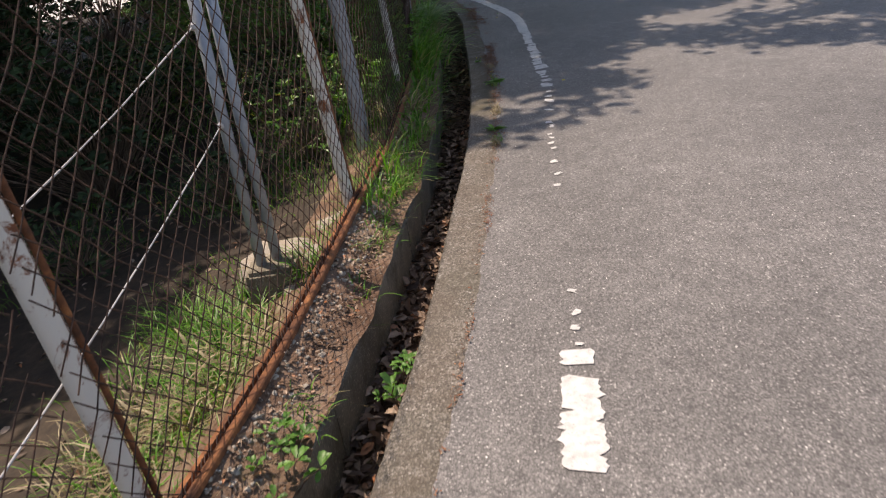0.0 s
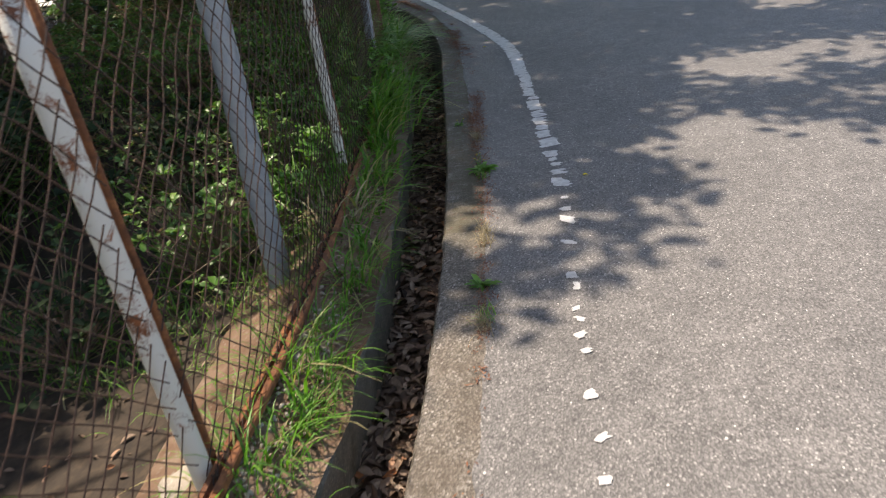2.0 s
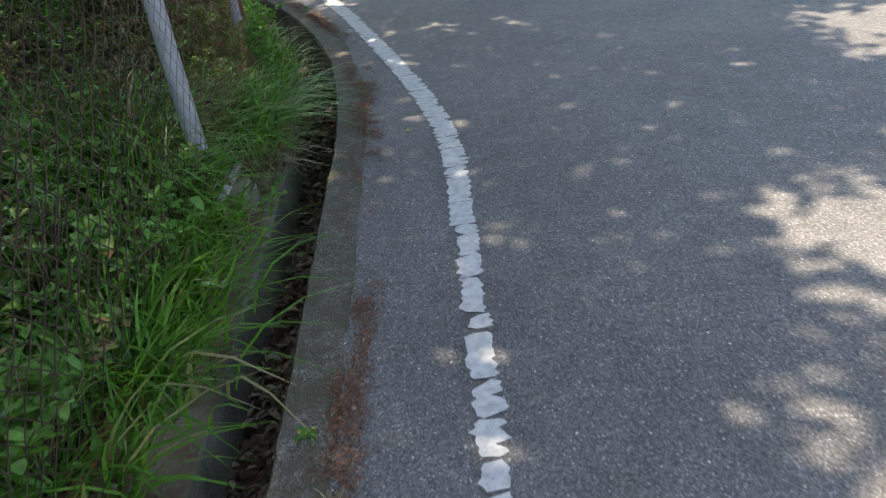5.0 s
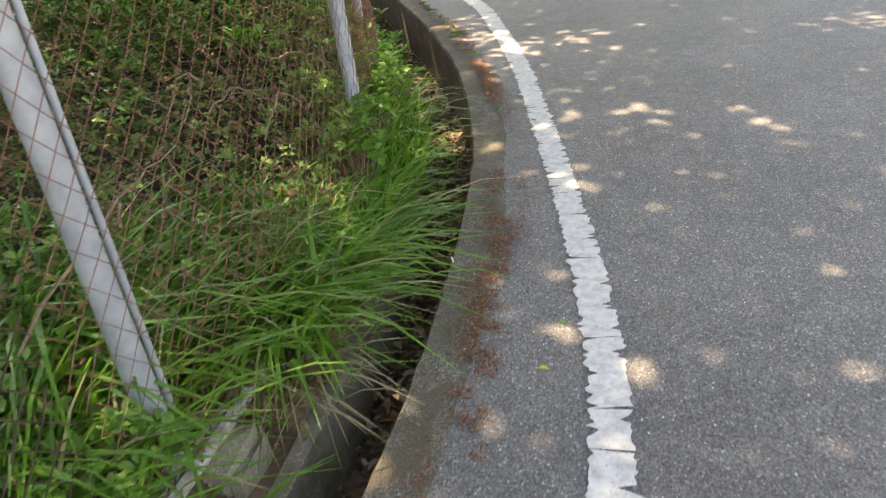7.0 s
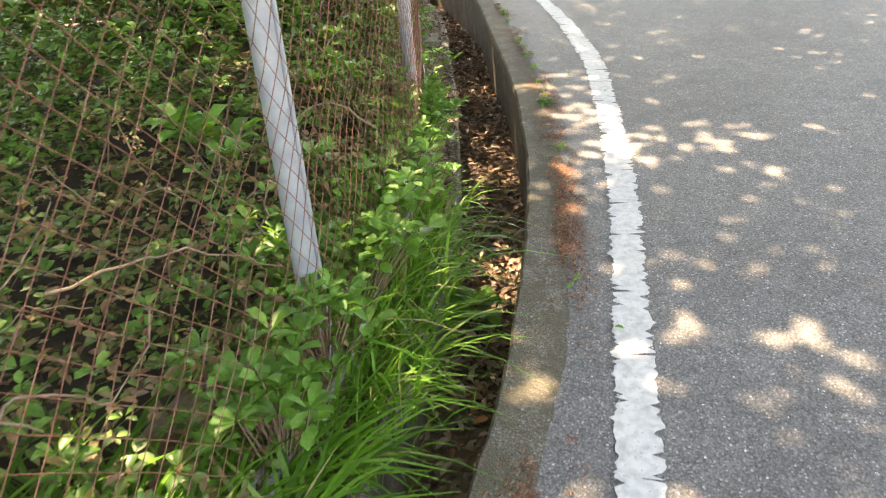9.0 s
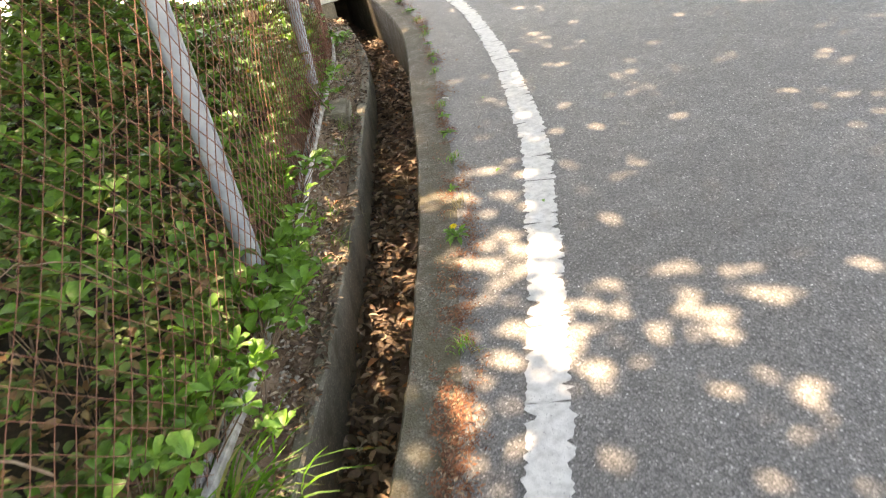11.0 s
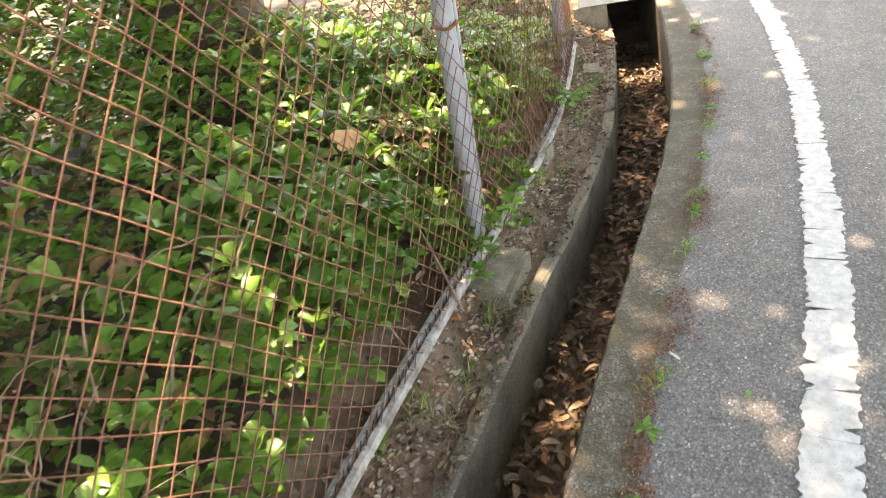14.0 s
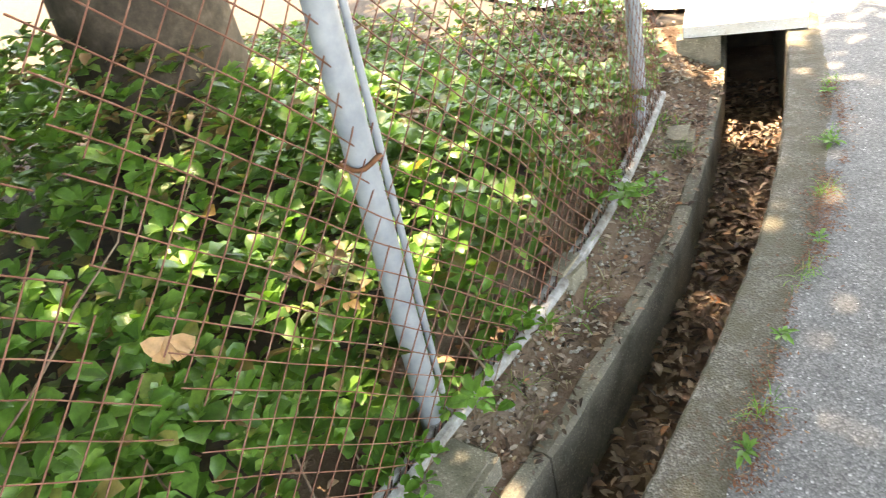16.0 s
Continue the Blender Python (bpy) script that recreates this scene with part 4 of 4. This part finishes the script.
# ---- dead leaves ----
def litter(name, P, size, label, material=LITTER, tilt=0.45):
    n = len(P)
    D = np.c_[rng.normal(0, 1, (n, 2)), rng.normal(0, tilt * 0.5, n)]
    N = unit(UP + rng.normal(0, tilt, (n, 3)))
    L = size * rng.uniform(0.6, 1.25, n)
    v, f = leaves(P, D, N, L, L * rng.uniform(0.32, 0.5, n), 0.3 * 1)
    return tagged(link_mesh(name, v, f, material), label, "leaves", kind="stuff")


n = 11000
s = rng.uniform(-0.5, S_END + 0.5, n)
q = rng.beta(0.9, 0.9, n)
P = edge.at(s, -GUTTER_W(s) * q)
heap = 0.04 * fnoise(np.c_[s, q], 1.3, 2.0) + 0.03 * (2 * q - 1) ** 2
P[:, 2] = LITTER_Z(s) + heap + rng.uniform(-0.03, 0.02, n)
litter("leaf_litter", P, 0.064, "brown dead leaves filling the gutter", tilt=0.4)
sb = np.arange(-1, S_END + 1.2, 0.1)
v, f = ribbon(edge, sb, (-GUTTER_W(sb) - 0.005, 0.005), (LITTER_Z(sb) - 0.025, LITTER_Z(sb) - 0.025))
tagged(link_mesh("gutter_mud", v, f, SOIL), "dark mud under the leaves in the gutter", "mud", kind="structure")
n = 9000
s, d = rng.uniform(0, 20.5, n), rng.uniform(0, 1, n) ** 1.3 * 4.0
u = RAIL_U(s) - d
P = on_bank(s, u, 0.006)[(s > 5) | (rng.random(n) < 0.5)]
litter("ground_litter", P, 0.055, "fallen brown leaves on the ground behind the fence")
n = 5200
s = rng.uniform(2, S_END, n)
w = GUTTER_W(s) + 0.1
u = -(w + (-RAIL_U(s) - w + 0.03) * rng.uniform(0, 1, n))
s[:1500] = rng.uniform(0.6, 5.0, 1500)
w = GUTTER_W(s) + np.interp(s, [5, 8], [0.02, 0.1])
u = -(w + (-RAIL_U(s) - w + 0.03) * rng.uniform(0, 1, n))
litter("verge_litter", on_bank(s, u, np.interp(s, [7.5, 9], [0.036, 0.006])), 0.03, "dry leaf scraps and chips on the verge")

n = 5000
s = rng.uniform(12.5, S_END, n)
w = GUTTER_W(s) + 0.008
u = -(w + (-RAIL_U(s) - w + 0.05) * rng.uniform(0, 1, n) ** 1.25)
ok = fnoise(np.c_[s, u], 3.0, 14.0) + rng.normal(0, 0.3, n) > -0.1
P = on_bank(s[ok], u[ok], 0.017)
P[:, 2] = np.where(-u[ok] < GUTTER_W(s[ok]) + 0.07, np.maximum(P[:, 2], WALL_TOP(s[ok]) + 0.010), P[:, 2])
litter("verge_litter", P, 0.036, "dry brown leaves and bark scraps on the verge", tilt=0.3)

# stones on the verge
n = 2000
s = np.r_[rng.uniform(0.5, S_END, 700), rng.uniform(0.6, 4.8, 500), rng.uniform(13, S_END, 800)]
w = GUTTER_W(s) + 0.1
u = -(w + (-RAIL_U(s) - w) * rng.uniform(0, 1, n))
P = on_bank(s, u, np.interp(s, [7.5, 9], [0.032, 0.010]))
ico = bmesh.new()
bmesh.ops.create_icosphere(ico, subdivisions=1, radius=1)
iv = np.array([q.co[:] for q in ico.verts])
fi = np.array([[q.index for q in t.verts] for t in ico.faces])
ico.free()
ico = bmesh.new()
bmesh.ops.create_icosphere(ico, subdivisions=3, radius=1)
iv2 = np.array([q.co[:] for q in ico.verts])
fi2 = np.array([[q.index for q in t.verts] for t in ico.faces])
ico.free()
r = rng.uniform(0.003, 0.013, n) * np.interp(s, [4.5, 6], [1.25, 1.0])
V = P[:, None] + (iv[None] * rng.uniform(0.6, 1.2, (n, len(iv), 1))) * r[:, None, None] * np.array([1, 1, 0.6])
F = (np.arange(n)[:, None, None] * len(iv) + fi[None]).reshape(-1, 3)
tagged(link_mesh("gravel", V.reshape(-1, 3), F, STONE), "small pale stones on the verge", "gravel", kind="stuff")
for (x, y), r in (((-0.36, 3.95), 0.05), ((-0.47, 3.45), 0.07), ((-0.74, 3.66), 0.2), ((-0.43, 3.93), 0.08), ((-1.12, 15.61), 0.016), ((-0.55, 3.1), 0.05)):
    vv = iv2 * (1 + 0.5 * np.array([noise.noise(Vector(q * 1.7) + Vector((x * 9, y * 9, 0))) for q in iv2]))[:, None] * r * np.array([1, 1.3, 0.5])
    ob = link_mesh("stone", vv, fi2, STONE)
    ob.location = (x, y, float(ground_z(np.array([(x, y)]))[0]) + r * 0.2)
    tagged(ob, "rough pale stone lying behind the fence" if r > 0.02 else "small white stone on the verge", "stone", "stones")


# ---- trees ----
# sun flecks on road and kerb: middle and half widths
FLECKS = ((1.32, 11.95, 0.12, 0.09), (1.55, 11.87, 0.1, 0.07), (1.19, 13.15, 0.26, 0.12), (1.52, 12.83, 0.24, 0.1), (1.75, 13.45, 0.28, 0.08), (0.88, 12.15, 0.08, 0.08),
          (0.82, 12.48, 0.13, 0.14), (0.75, 12.95, 0.12, 0.14), (0.58, 13.55, 0.2, 0.22), (0.40, 14.12, 0.22, 0.16), (0.18, 14.45, 0.2, 0.1), (0.13, 13.92, 0.14, 0.16), (0.85, 14.36, 0.12, 0.03),
          (1.86, 11.4, 0.08, 0.05), (0.1, 16.3, 0.28, 0.04), (0.25, 17.2, 0.25, 0.06), (1.06, 4.86, 0.12, 0.06))


def sun_open(x, y):
    """Where sunlight reaches the ground: gaps in the leaf cover."""
    wob = fnoise(np.c_[x, y], 1.6, 21.0) * 0.28 + fnoise(np.c_[x, y], 4.5, 5.0) * 0.14
    rim = np.interp(y, [4.0, 4.2, 4.55, 4.7, 4.9, 5.2, 5.5, 6.0, 6.25, 6.9, 7.7], [1.0, 1.35, 1.2, 1.15, 1.6, 1.5, 1.75, 1.72, 1.95, 2.35, 2.45])
    a = (y + wob * 0.5 < 4.45) & (x > np.interp(y, [2.6, 3.6], [-2.6, -1.6]) + wob) & (y > -30)
    b = (x + wob > rim) & (y + wob < 7.75) & (y > 3.5)
    tongue = (x > 2.2) & (y > 6.3 - 0.6 * (x - 2.2)) & (y < 6.5 + 0.5 * (x - 2.2)) & (fnoise(np.c_[x, y], 2.4, 40.0) > -0.02)
    c = (x > 3.9 + wob) & (y > 8.9) & (y < 10.2)
    d = (abs(y - 5.15 - 0.25 * (x - 0.8) + wob) < 0.27) & (x > 0.35) & (x < 1.3)
    e = (y > 18.2 + wob * 2) & (x < -2.2)
    g = (x < -7.5) & (y > 13)
    flecks = np.zeros(len(x), bool)
    for fx, fy, rx, ry in FLECKS:
        flecks |= ((x - fx) / (rx + 0.06)) ** 2 + ((y - fy) / (ry + 0.06)) ** 2 + 2.2 * wob < 1
    flecks &= fnoise(np.c_[x, y], 9.0, 51.0) < 0.22
    return a | (b & ~tongue) | c | d | e | g | flecks


def tree(name, foot, radius, fork, crown_cells, label):
    """A trunk, limbs and the leafy sprays that they carry."""
    ob = empty(name, foot, label, "tree", "trees behind the fence")
    foot = np.array(foot)
    top = foot + np.array(fork)
    q = np.linspace(0, 1, 10)[:, None]
    tr = foot * (1 - q) + top * q + np.c_[np.sin(q * 4) * 0.08, np.cos(q * 3) * 0.06 - 0.06, 0 * q]
    tube("trunk", tr, radius * np.interp(q[:, 0], [0, 0.06, 0.15, 1], [1.5, 1.15, 1.0, 0.6]), BARK, ob, 20, 0.05)
    if len(crown_cells):
        reach = crown_cells[np.hypot(*(crown_cells[:, :2] - top[:2]).T) < 4.5]
        pick = reach[rng.choice(len(reach), min(14, len(reach)), replace=False)]
        for c in pick:
            start = tr[rng.integers(5, 10)]
            m = (start + c) / 2 + np.array([0, 0, 0.35]) + rng.normal(0, 0.15, 3)
            k = np.linspace(0, 1, 8)[:, None]
            limb = start * (1 - k) ** 2 + 2 * m * k * (1 - k) + c * k ** 2
            tube("limb", limb, radius * 0.2 * np.linspace(1, 0.1, 8) ** 1.5, BARK, ob, 7, 0.06)
        return ob, crown_cells
    return ob, None


def sprays(C, k, size, spread):
    n = len(C)
    P = np.repeat(C, k, 0) + rng.normal(0, 1, (n * k, 3)) * np.array([spread, spread, spread * 0.5])
    D = np.c_[rng.normal(0, 1, (n * k, 2)), rng.normal(-0.2, 0.3, n * k)]
    N = unit(UP + rng.normal(0, 0.45, (n * k, 3)))
    L = size * rng.uniform(0.7, 1.25, n * k)
    D = unit(D)
    S = unit(np.cross(D, N)) * (L * 0.32)[:, None]
    V = np.stack([P, P + D * L[:, None] * 0.5 + S, P + D * L[:, None], P + D * L[:, None] * 0.5 - S], 1)
    F = np.arange(n * k * 4).reshape(-1, 4)
    return V.reshape(-1, 3), F


def cover(x0, x1, y0, y1, per_m2, thin):
    """Places of leafy sprays over a stretch of ground that lies in shade, raised along the sun's rays."""
    n = int((x1 - x0) * (y1 - y0) * per_m2)
    x, y = rng.uniform(x0, x1, n), rng.uniform(y0, y1, n)
    keep = ~sun_open(x, y)
    hole = 0.95 * fnoise(np.c_[x, y], 1.3, 31.0) + 0.6 * fnoise(np.c_[x, y], 4.5, 13.0)
    light = 0.85 * ((x > -2.0) & (x < 0.25) & (y > 5.0) & (y < 7.2)) + 1.3 * ((x > -1.4) & (x < 0.0) & (y > 3.2) & (y <= 5.0))
    light = light + 0.5 * ((x > -0.6) & (x < 0.2) & (y > 5.3) & (y < 6.5))
    light = light + np.interp(y, [9, 12, 14, 14.8, 15.3, 15.9, 16.6, 19], [0.22, 0.2, 0.22, 0.4, 0.8, 0.74, 0.38, 0.45]) * ((x < np.interp(y, [9, 13, 16, 19], [0.1, -0.5, -1.5, -3])) & (y >= 9))
    brink = np.interp(y, [8, 9.3, 11.3, 13.4, 15.4, 18], [0.65, 0.7, 0.6, 0.1, -0.6, -1.8])
    light = light + np.interp(y, [8.3, 10, 11.5, 14, 18], [0.48, 0.36, 0.4, 0.36, 0.44]) * ((x < brink) & (x > brink - np.interp(y, [9, 10.5, 12], [0.6, 0.4, 0.7])) & (y > 8.3) & (y < 18))
    keep &= hole < thin(y) - light
    x, y = x[keep], y[keep]
    h = rng.uniform(6.0, 9.0, len(x)) + 0.5 * fnoise(np.c_[x, y], 0.6, 3.0)
    k = h / TO_SUN.z
    return np.c_[x + TO_SUN.x * k, y + TO_SUN.y * k, h]


thin = lambda y: np.interp(y, [0, 7, 8.5, 11, 12.5, 15, 19, 26], [0.9, 0.9, 0.82, 0.62, 0.46, 0.62, 0.6, 0.5])
road_cover = cover(-6.5, 7.5, -6, 27, 120, thin)
wood = np.vstack([cover(x0, x1, y0, y1, 130, lambda y: y * 0 + 0.9) for x0, x1, y0, y1 in ((-12, -1.6, -6, 8.0), (-14, -5.0, 8.0, 13))])
wood[:, 2] -= 3.0
road_cover = np.vstack([road_cover, wood])
feet = [((-3.38, 15.62, 0.0), 0.36, (0.2, 0.3, 6.0)), ((-4.6, 9.2, 0.0), 0.22, (0.3, 0.2, 6.2)), ((-3.9, 5.6, 0.0), 0.16, (0.2, 0.1, 6.0)), ((-6.4, 20.9, 0.0), 0.2, (0.2, -0.2, 6.2)), ((-5.2, 2.0, 0.0), 0.18, (0.1, 0.2, 6.0)), ((-6.0, 12.6, 0.0), 0.2, (0.3, 0.1, 6.3))]
near = np.array([[np.hypot(*(road_cover[:, :2] - np.array(ft[:2]) - np.array(fk[:2])).T) for ft, _, fk in feet]])[0].argmin(0)
for k, (ft, r, fk) in enumerate(feet):
    mine = road_cover[near == k]
    gz0 = float(ground_z(np.array([ft[:2]]))[0])
    ob, _ = tree("tree", (ft[0], ft[1], gz0 - 0.05), r, fk, mine, "broad-leaved tree with rough brown bark shading the road")
    if len(mine):
        v, f = sprays(mine, 7, 0.15, 0.13)
        link_mesh("crown", shift(ob, v), f, CROWN, ob)


# ---- small things on the kerb and road ----
# reddish moss and plant crumbs in patches along the joint of kerb and asphalt
n = 90000
s = rng.uniform(1.5, 19, n)
u = np.interp(s, [2, 5, 8.9, 11.5, 14.5, 19], [0.19, 0.19, 0.215, 0.17, 0.2, 0.21]) + rng.normal(0, 1, n) * np.interp(s, [2, 5, 8, 12, 15, 19], [0.012, 0.022, 0.05, 0.05, 0.04, 0.04])
patch = fnoise(np.c_[s, u * 4], 1.9, 4.0) + 0.7 * fnoise(np.c_[s, u], 16.0, 8.0)
dens = np.interp(s, [1.5, 4, 6, 7.5, 12, 14.5, 16, 19], [0.03, 0.08, 0.2, 0.75, 0.85, 0.75, 0.4, 0.3])
ok = rng.random(n) < dens * np.clip(0.2 + 2.0 * patch, 0.0, 1)
s, u = s[ok], u[ok]
m = len(s)
P = edge.at(s, u, 0.005) + np.c_[np.zeros((m, 2)), rng.uniform(0, 0.007, m)]
a = rng.uniform(0, 2 * np.pi, m)
D = np.c_[np.cos(a), np.sin(a), rng.normal(0, 0.25, m)] * rng.uniform(0.003, 0.012, m)[:, None]
S = np.c_[-np.sin(a), np.cos(a), rng.normal(0, 0.25, m)] * rng.uniform(0.0012, 0.004, m)[:, None]
v = np.stack([P - D, P + S, P + D, P - S], 1).reshape(-1, 3)
tagged(link_mesh("kerb_crumbs", v, np.arange(m * 4).reshape(-1, 4), SILT), "red-brown moss and plant crumbs along the kerb joint", "debris", kind="stuff")


def rosette_weed(name, xy, n, size, label, flowers=0, z=0.004, material=WEED):
    ob = empty(name, (xy[0], xy[1], z), label, "weed", "weeds in the kerb joint")
    a = np.arange(n) * 2.4 + rng.normal(0, 0.2, n)
    D = np.c_[np.cos(a), np.sin(a), rng.uniform(0.05, 0.6, n)]
    L = size * rng.uniform(0.5, 1.15, n)
    v, f = leaves(np.c_[rng.normal(0, size * 0.12, (n, 2)), np.full(n, 0.004)], D, np.tile(UP, (n, 1)), L, L * 0.3)
    link_mesh("leaf_rosette", v, f, material, ob)
    for k in range(flowers):
        c = np.array([rng.normal(0, 0.035), rng.normal(0, 0.035), size * rng.uniform(0.6, 1.3)]) if flowers > 1 else np.array([0.0, 0.0, 0.05])
        st = link_mesh("stalk", *sweep([(c[0] * 0.3, c[1] * 0.3, 0), c * 0.6, c], 0.0015, 5), WEED, ob)
        m = 34 if flowers == 1 else 7
        R = 0.019 if flowers == 1 else 0.008
        b = np.arange(m) * 2.4
        el = np.linspace(1.2, 0.05, m)
        v, f = leaves(np.tile(c, (m, 1)), np.c_[np.cos(b), np.sin(b), el], np.tile(UP, (m, 1)) + 1e-3, np.full(m, R), np.full(m, R * 0.35))
        link_mesh("flower", v, f, YELLOW, ob)
    return ob


rosette_weed("dandelion", (0.33, 13.68), 16, 0.075, "yellow dandelion in flower in the kerb joint", 1)
rosette_weed("weed", (0.835, 5.87), 30, 0.085, "weed with small yellow flowers in the kerb joint", 5)
rosette_weed("weed", (0.66, 4.60), 22, 0.075, "green weed in the kerb joint")
rosette_weed("weed", (0.80, 6.75), 14, 0.05, "green weed in the kerb joint", 2)
for y, n, sz in ((14.05, 10, 0.045), (14.75, 14, 0.06), (15.0, 10, 0.05), (16.15, 14, 0.055), (16.6, 12, 0.05), (17.1, 12, 0.05), (17.75, 14, 0.06), (11.6, 8, 0.03), (18.2, 12, 0.05)):
    xy = edge.at(edge.along(y), LIP_W + rng.uniform(-0.02, 0.03))[0][:2]
    rosette_weed("weed", tuple(xy), n, sz, "small weed in the kerb joint")


def kerb_tuft(y, n, h, m, label, u=LIP_W + 0.01):
    xy = edge.at(edge.along(y), u)[0][:2]
    P = np.c_[rng.normal(0, 0.018, n), rng.normal(0, 0.035, n), np.zeros(n)]
    v, f = blades(P, np.c_[rng.normal(0, 1, (n, 2)), np.zeros(n)], h * rng.uniform(0.4, 1.1, n), np.full(n, 0.003), rng.uniform(0.4, 1.4, n))
    ob = link_mesh("grass_tuft", v, f, m)
    ob.location = (xy[0], xy[1], 0.004)
    tagged(ob, label, "grass", "tufts in the kerb joint", kind="stuff")


for y in (5.02, 5.12, 6.45, 4.35, 13.9):
    kerb_tuft(y, 60, 0.075, DRYGRASS, "dry orange grass tuft in the kerb joint")
for y in (4.4, 5.8, 12.9, 14.4, 15.2, 15.9, 16.3, 16.9, 17.4, 17.8, 18.3):
    kerb_tuft(y, 40, 0.06, GRASS, "short green grass tuft in the kerb joint")

# loose leaves on the asphalt
for k, (x, y, m) in enumerate(((1.28, 9.06, YELLOW), (1.36, 9.3, WEED), (0.93, 11.6, WEED), (1.12, 11.36, WEED), (0.66, 13.98, WEED), (0.36, 14.34, WEED), (1.33, 5.6, YELLOW), (-0.02, 15.35, WEED), (0.1, 14.9, LITTER),
                               (0.9, 8.3, LITTER), (0.86, 8.9, TAN_LEAF), (-0.45, 16.2, LITTER), (0.42, 13.3, TAN_LEAF), (0.2, 14.2, TAN_LEAF))):
    v, f = leaves(np.zeros((1, 3)), np.array([[math.cos(k * 2.1), math.sin(k * 2.1), 0.05]]), np.array([[0.1, 0.05, 1.0]]), np.array([0.035]), np.array([0.02]))
    ob = link_mesh("fallen_leaf", v, f, m)
    ob.location = (x, y, 0.007)
    tagged(ob, "small fallen leaf lying on the asphalt", "leaf", "fallen leaves on the road")

# cigarette end
bm = bmesh.new()
bmesh.ops.create_cone(bm, cap_ends=True, segments=10, radius1=0.004, radius2=0.0038, depth=0.045)
bmesh.ops.bevel(bm, geom=[q for q in bm.edges if q.is_boundary or len(q.link_faces) == 2 and q.calc_face_angle(0) > 1], offset=0.0008, segments=1, affect="EDGES")
butt = part("cigarette_end", bm, WHITE)
butt.matrix_world = pose(-0.29, 15.4, 0.008, 90, 0, 75)
tagged(butt, "white cigarette end lying on the kerb joint", "litter")
bm = bmesh.new()
bmesh.ops.create_cone(bm, cap_ends=True, segments=10, radius1=0.004, radius2=0.0038, depth=0.035)
butt2 = part("cigarette_end", bm, WHITE)
butt2.matrix_world = pose(0.90, 9.75, 0.008, 90, 0, 20)
tagged(butt2, "white cigarette end lying on the kerb", "litter")

# twigs
for a, b, r, lab in (((-0.62, 14.72, -0.08), (-0.88, 14.95, -0.02), 0.005, "thin dry twig"), ((-0.95, 15.25, -0.07), (-0.72, 15.12, -0.10), 0.009, "thick grey stick"),
                     ((-0.52, 14.4, -0.1), (-0.66, 14.62, -0.1), 0.004, "thin dry twig"), ((0.98, 8.6, 0.01), (1.06, 8.68, 0.012), 0.002, "thin dry twig"), ((0.9, 6.55, 0.008), (1.02, 6.7, 0.01), 0.002, "thin dry twig")):
    a, b = np.array(a), np.array(b)
    q = np.linspace(0, 1, 6)[:, None]
    p = a * (1 - q) + b * q + np.c_[rng.normal(0, 0.006, (6, 2)), np.zeros(6)]
    if a[2] < 0:
        p[:, 2] = ground_z(p[:, :2]) + r
    tagged(tube("twig", p, r * np.linspace(1, 0.6, 6), TWIG, None, 6, 0.1), lab + " lying on the ground beside the gutter", "twig", "twigs")

# tan dead leaf cluster caught in the hedge
fr = empty("dead_leaf_cluster", (-1.31, 15.08, 0.77), "tan curled dead leaves caught in the hedge", "leaf")
for k in range(5):
    side = unit(np.array([[0.2, 0.95, 0.0]]))
    fan = (-1.25, -0.5, -0.1, 0.3, 0.75)[k]
    v, f = leaves(np.zeros((1, 3)), side * math.sin(fan) - UP * math.cos(fan) + np.array([[0.1 * (k % 2), 0, 0]]), np.array([[0.85, -0.25 + 0.12 * (k - 2), 0.45]]), np.array([0.075 if k else 0.06]), np.array([0.048]), 0.2, True)
    link_mesh("dead_leaf", v, f, TAN_LEAF, fr)
# long bare vines
for a, b in (((8.4, 0.25, 0.5), (11.0, 0.9, 0.55)), ((9.0, 0.3, 0.55), (10.2, 1.3, 0.2)), ((12.4, 0.2, 0.2), (14.0, 0.7, 0.75)), ((14.2, 0.15, 0.45), (15.6, 0.5, 0.95)), ((14.8, 0.1, 0.35), (16.0, 0.9, 0.75)), ((11.0, 0.3, 0.2), (12.6, 0.8, 0.6))):
    k = np.linspace(0, 1, 14)
    ss = edge.along(a[0]) * (1 - k) + edge.along(b[0]) * k
    p = edge.at(ss, RAIL_U(ss) - (a[1] * (1 - k) + b[1] * k))
    p[:, 2] = RAIL_Z(ss) + a[2] * (1 - k) + b[2] * k + 0.05 * np.sin(k * 7)
    p += rng.normal(0, 0.012, p.shape)
    tagged(tube("vine", p, 0.0055 * np.linspace(1, 0.5, 14), TWIG, None, 6, 0.15), "bare brown vine trailing through the hedge", "vine", "vines")
# tangle of thin dead stems in the browning part of the hedge
for k in range(34):
    y0 = rng.uniform(9.0, 12.6) if k < 14 else rng.uniform(13.6, 15.0)
    k_ = np.linspace(0, 1, 12)
    ss = edge.along(y0) + rng.uniform(-0.7, 0.9) * k_
    d = rng.uniform(0.05, 0.55)
    p = edge.at(ss, RAIL_U(ss) - d - rng.uniform(-0.2, 0.5) * k_)
    h0, h1 = rng.uniform(0.25, 0.7, 2)
    p[:, 2] = RAIL_Z(ss) + h0 * (1 - k_) + h1 * k_ + rng.uniform(0.04, 0.12) * np.sin(k_ * rng.uniform(3, 7)) + 0.12
    p += rng.normal(0, 0.01, p.shape)
    tagged(tube("vine", p, rng.uniform(0.002, 0.0045) * np.linspace(1, 0.5, 12), TWIG, None, 5, 0.15), "thin bare brown stem tangled in the hedge", "vine", "vines")
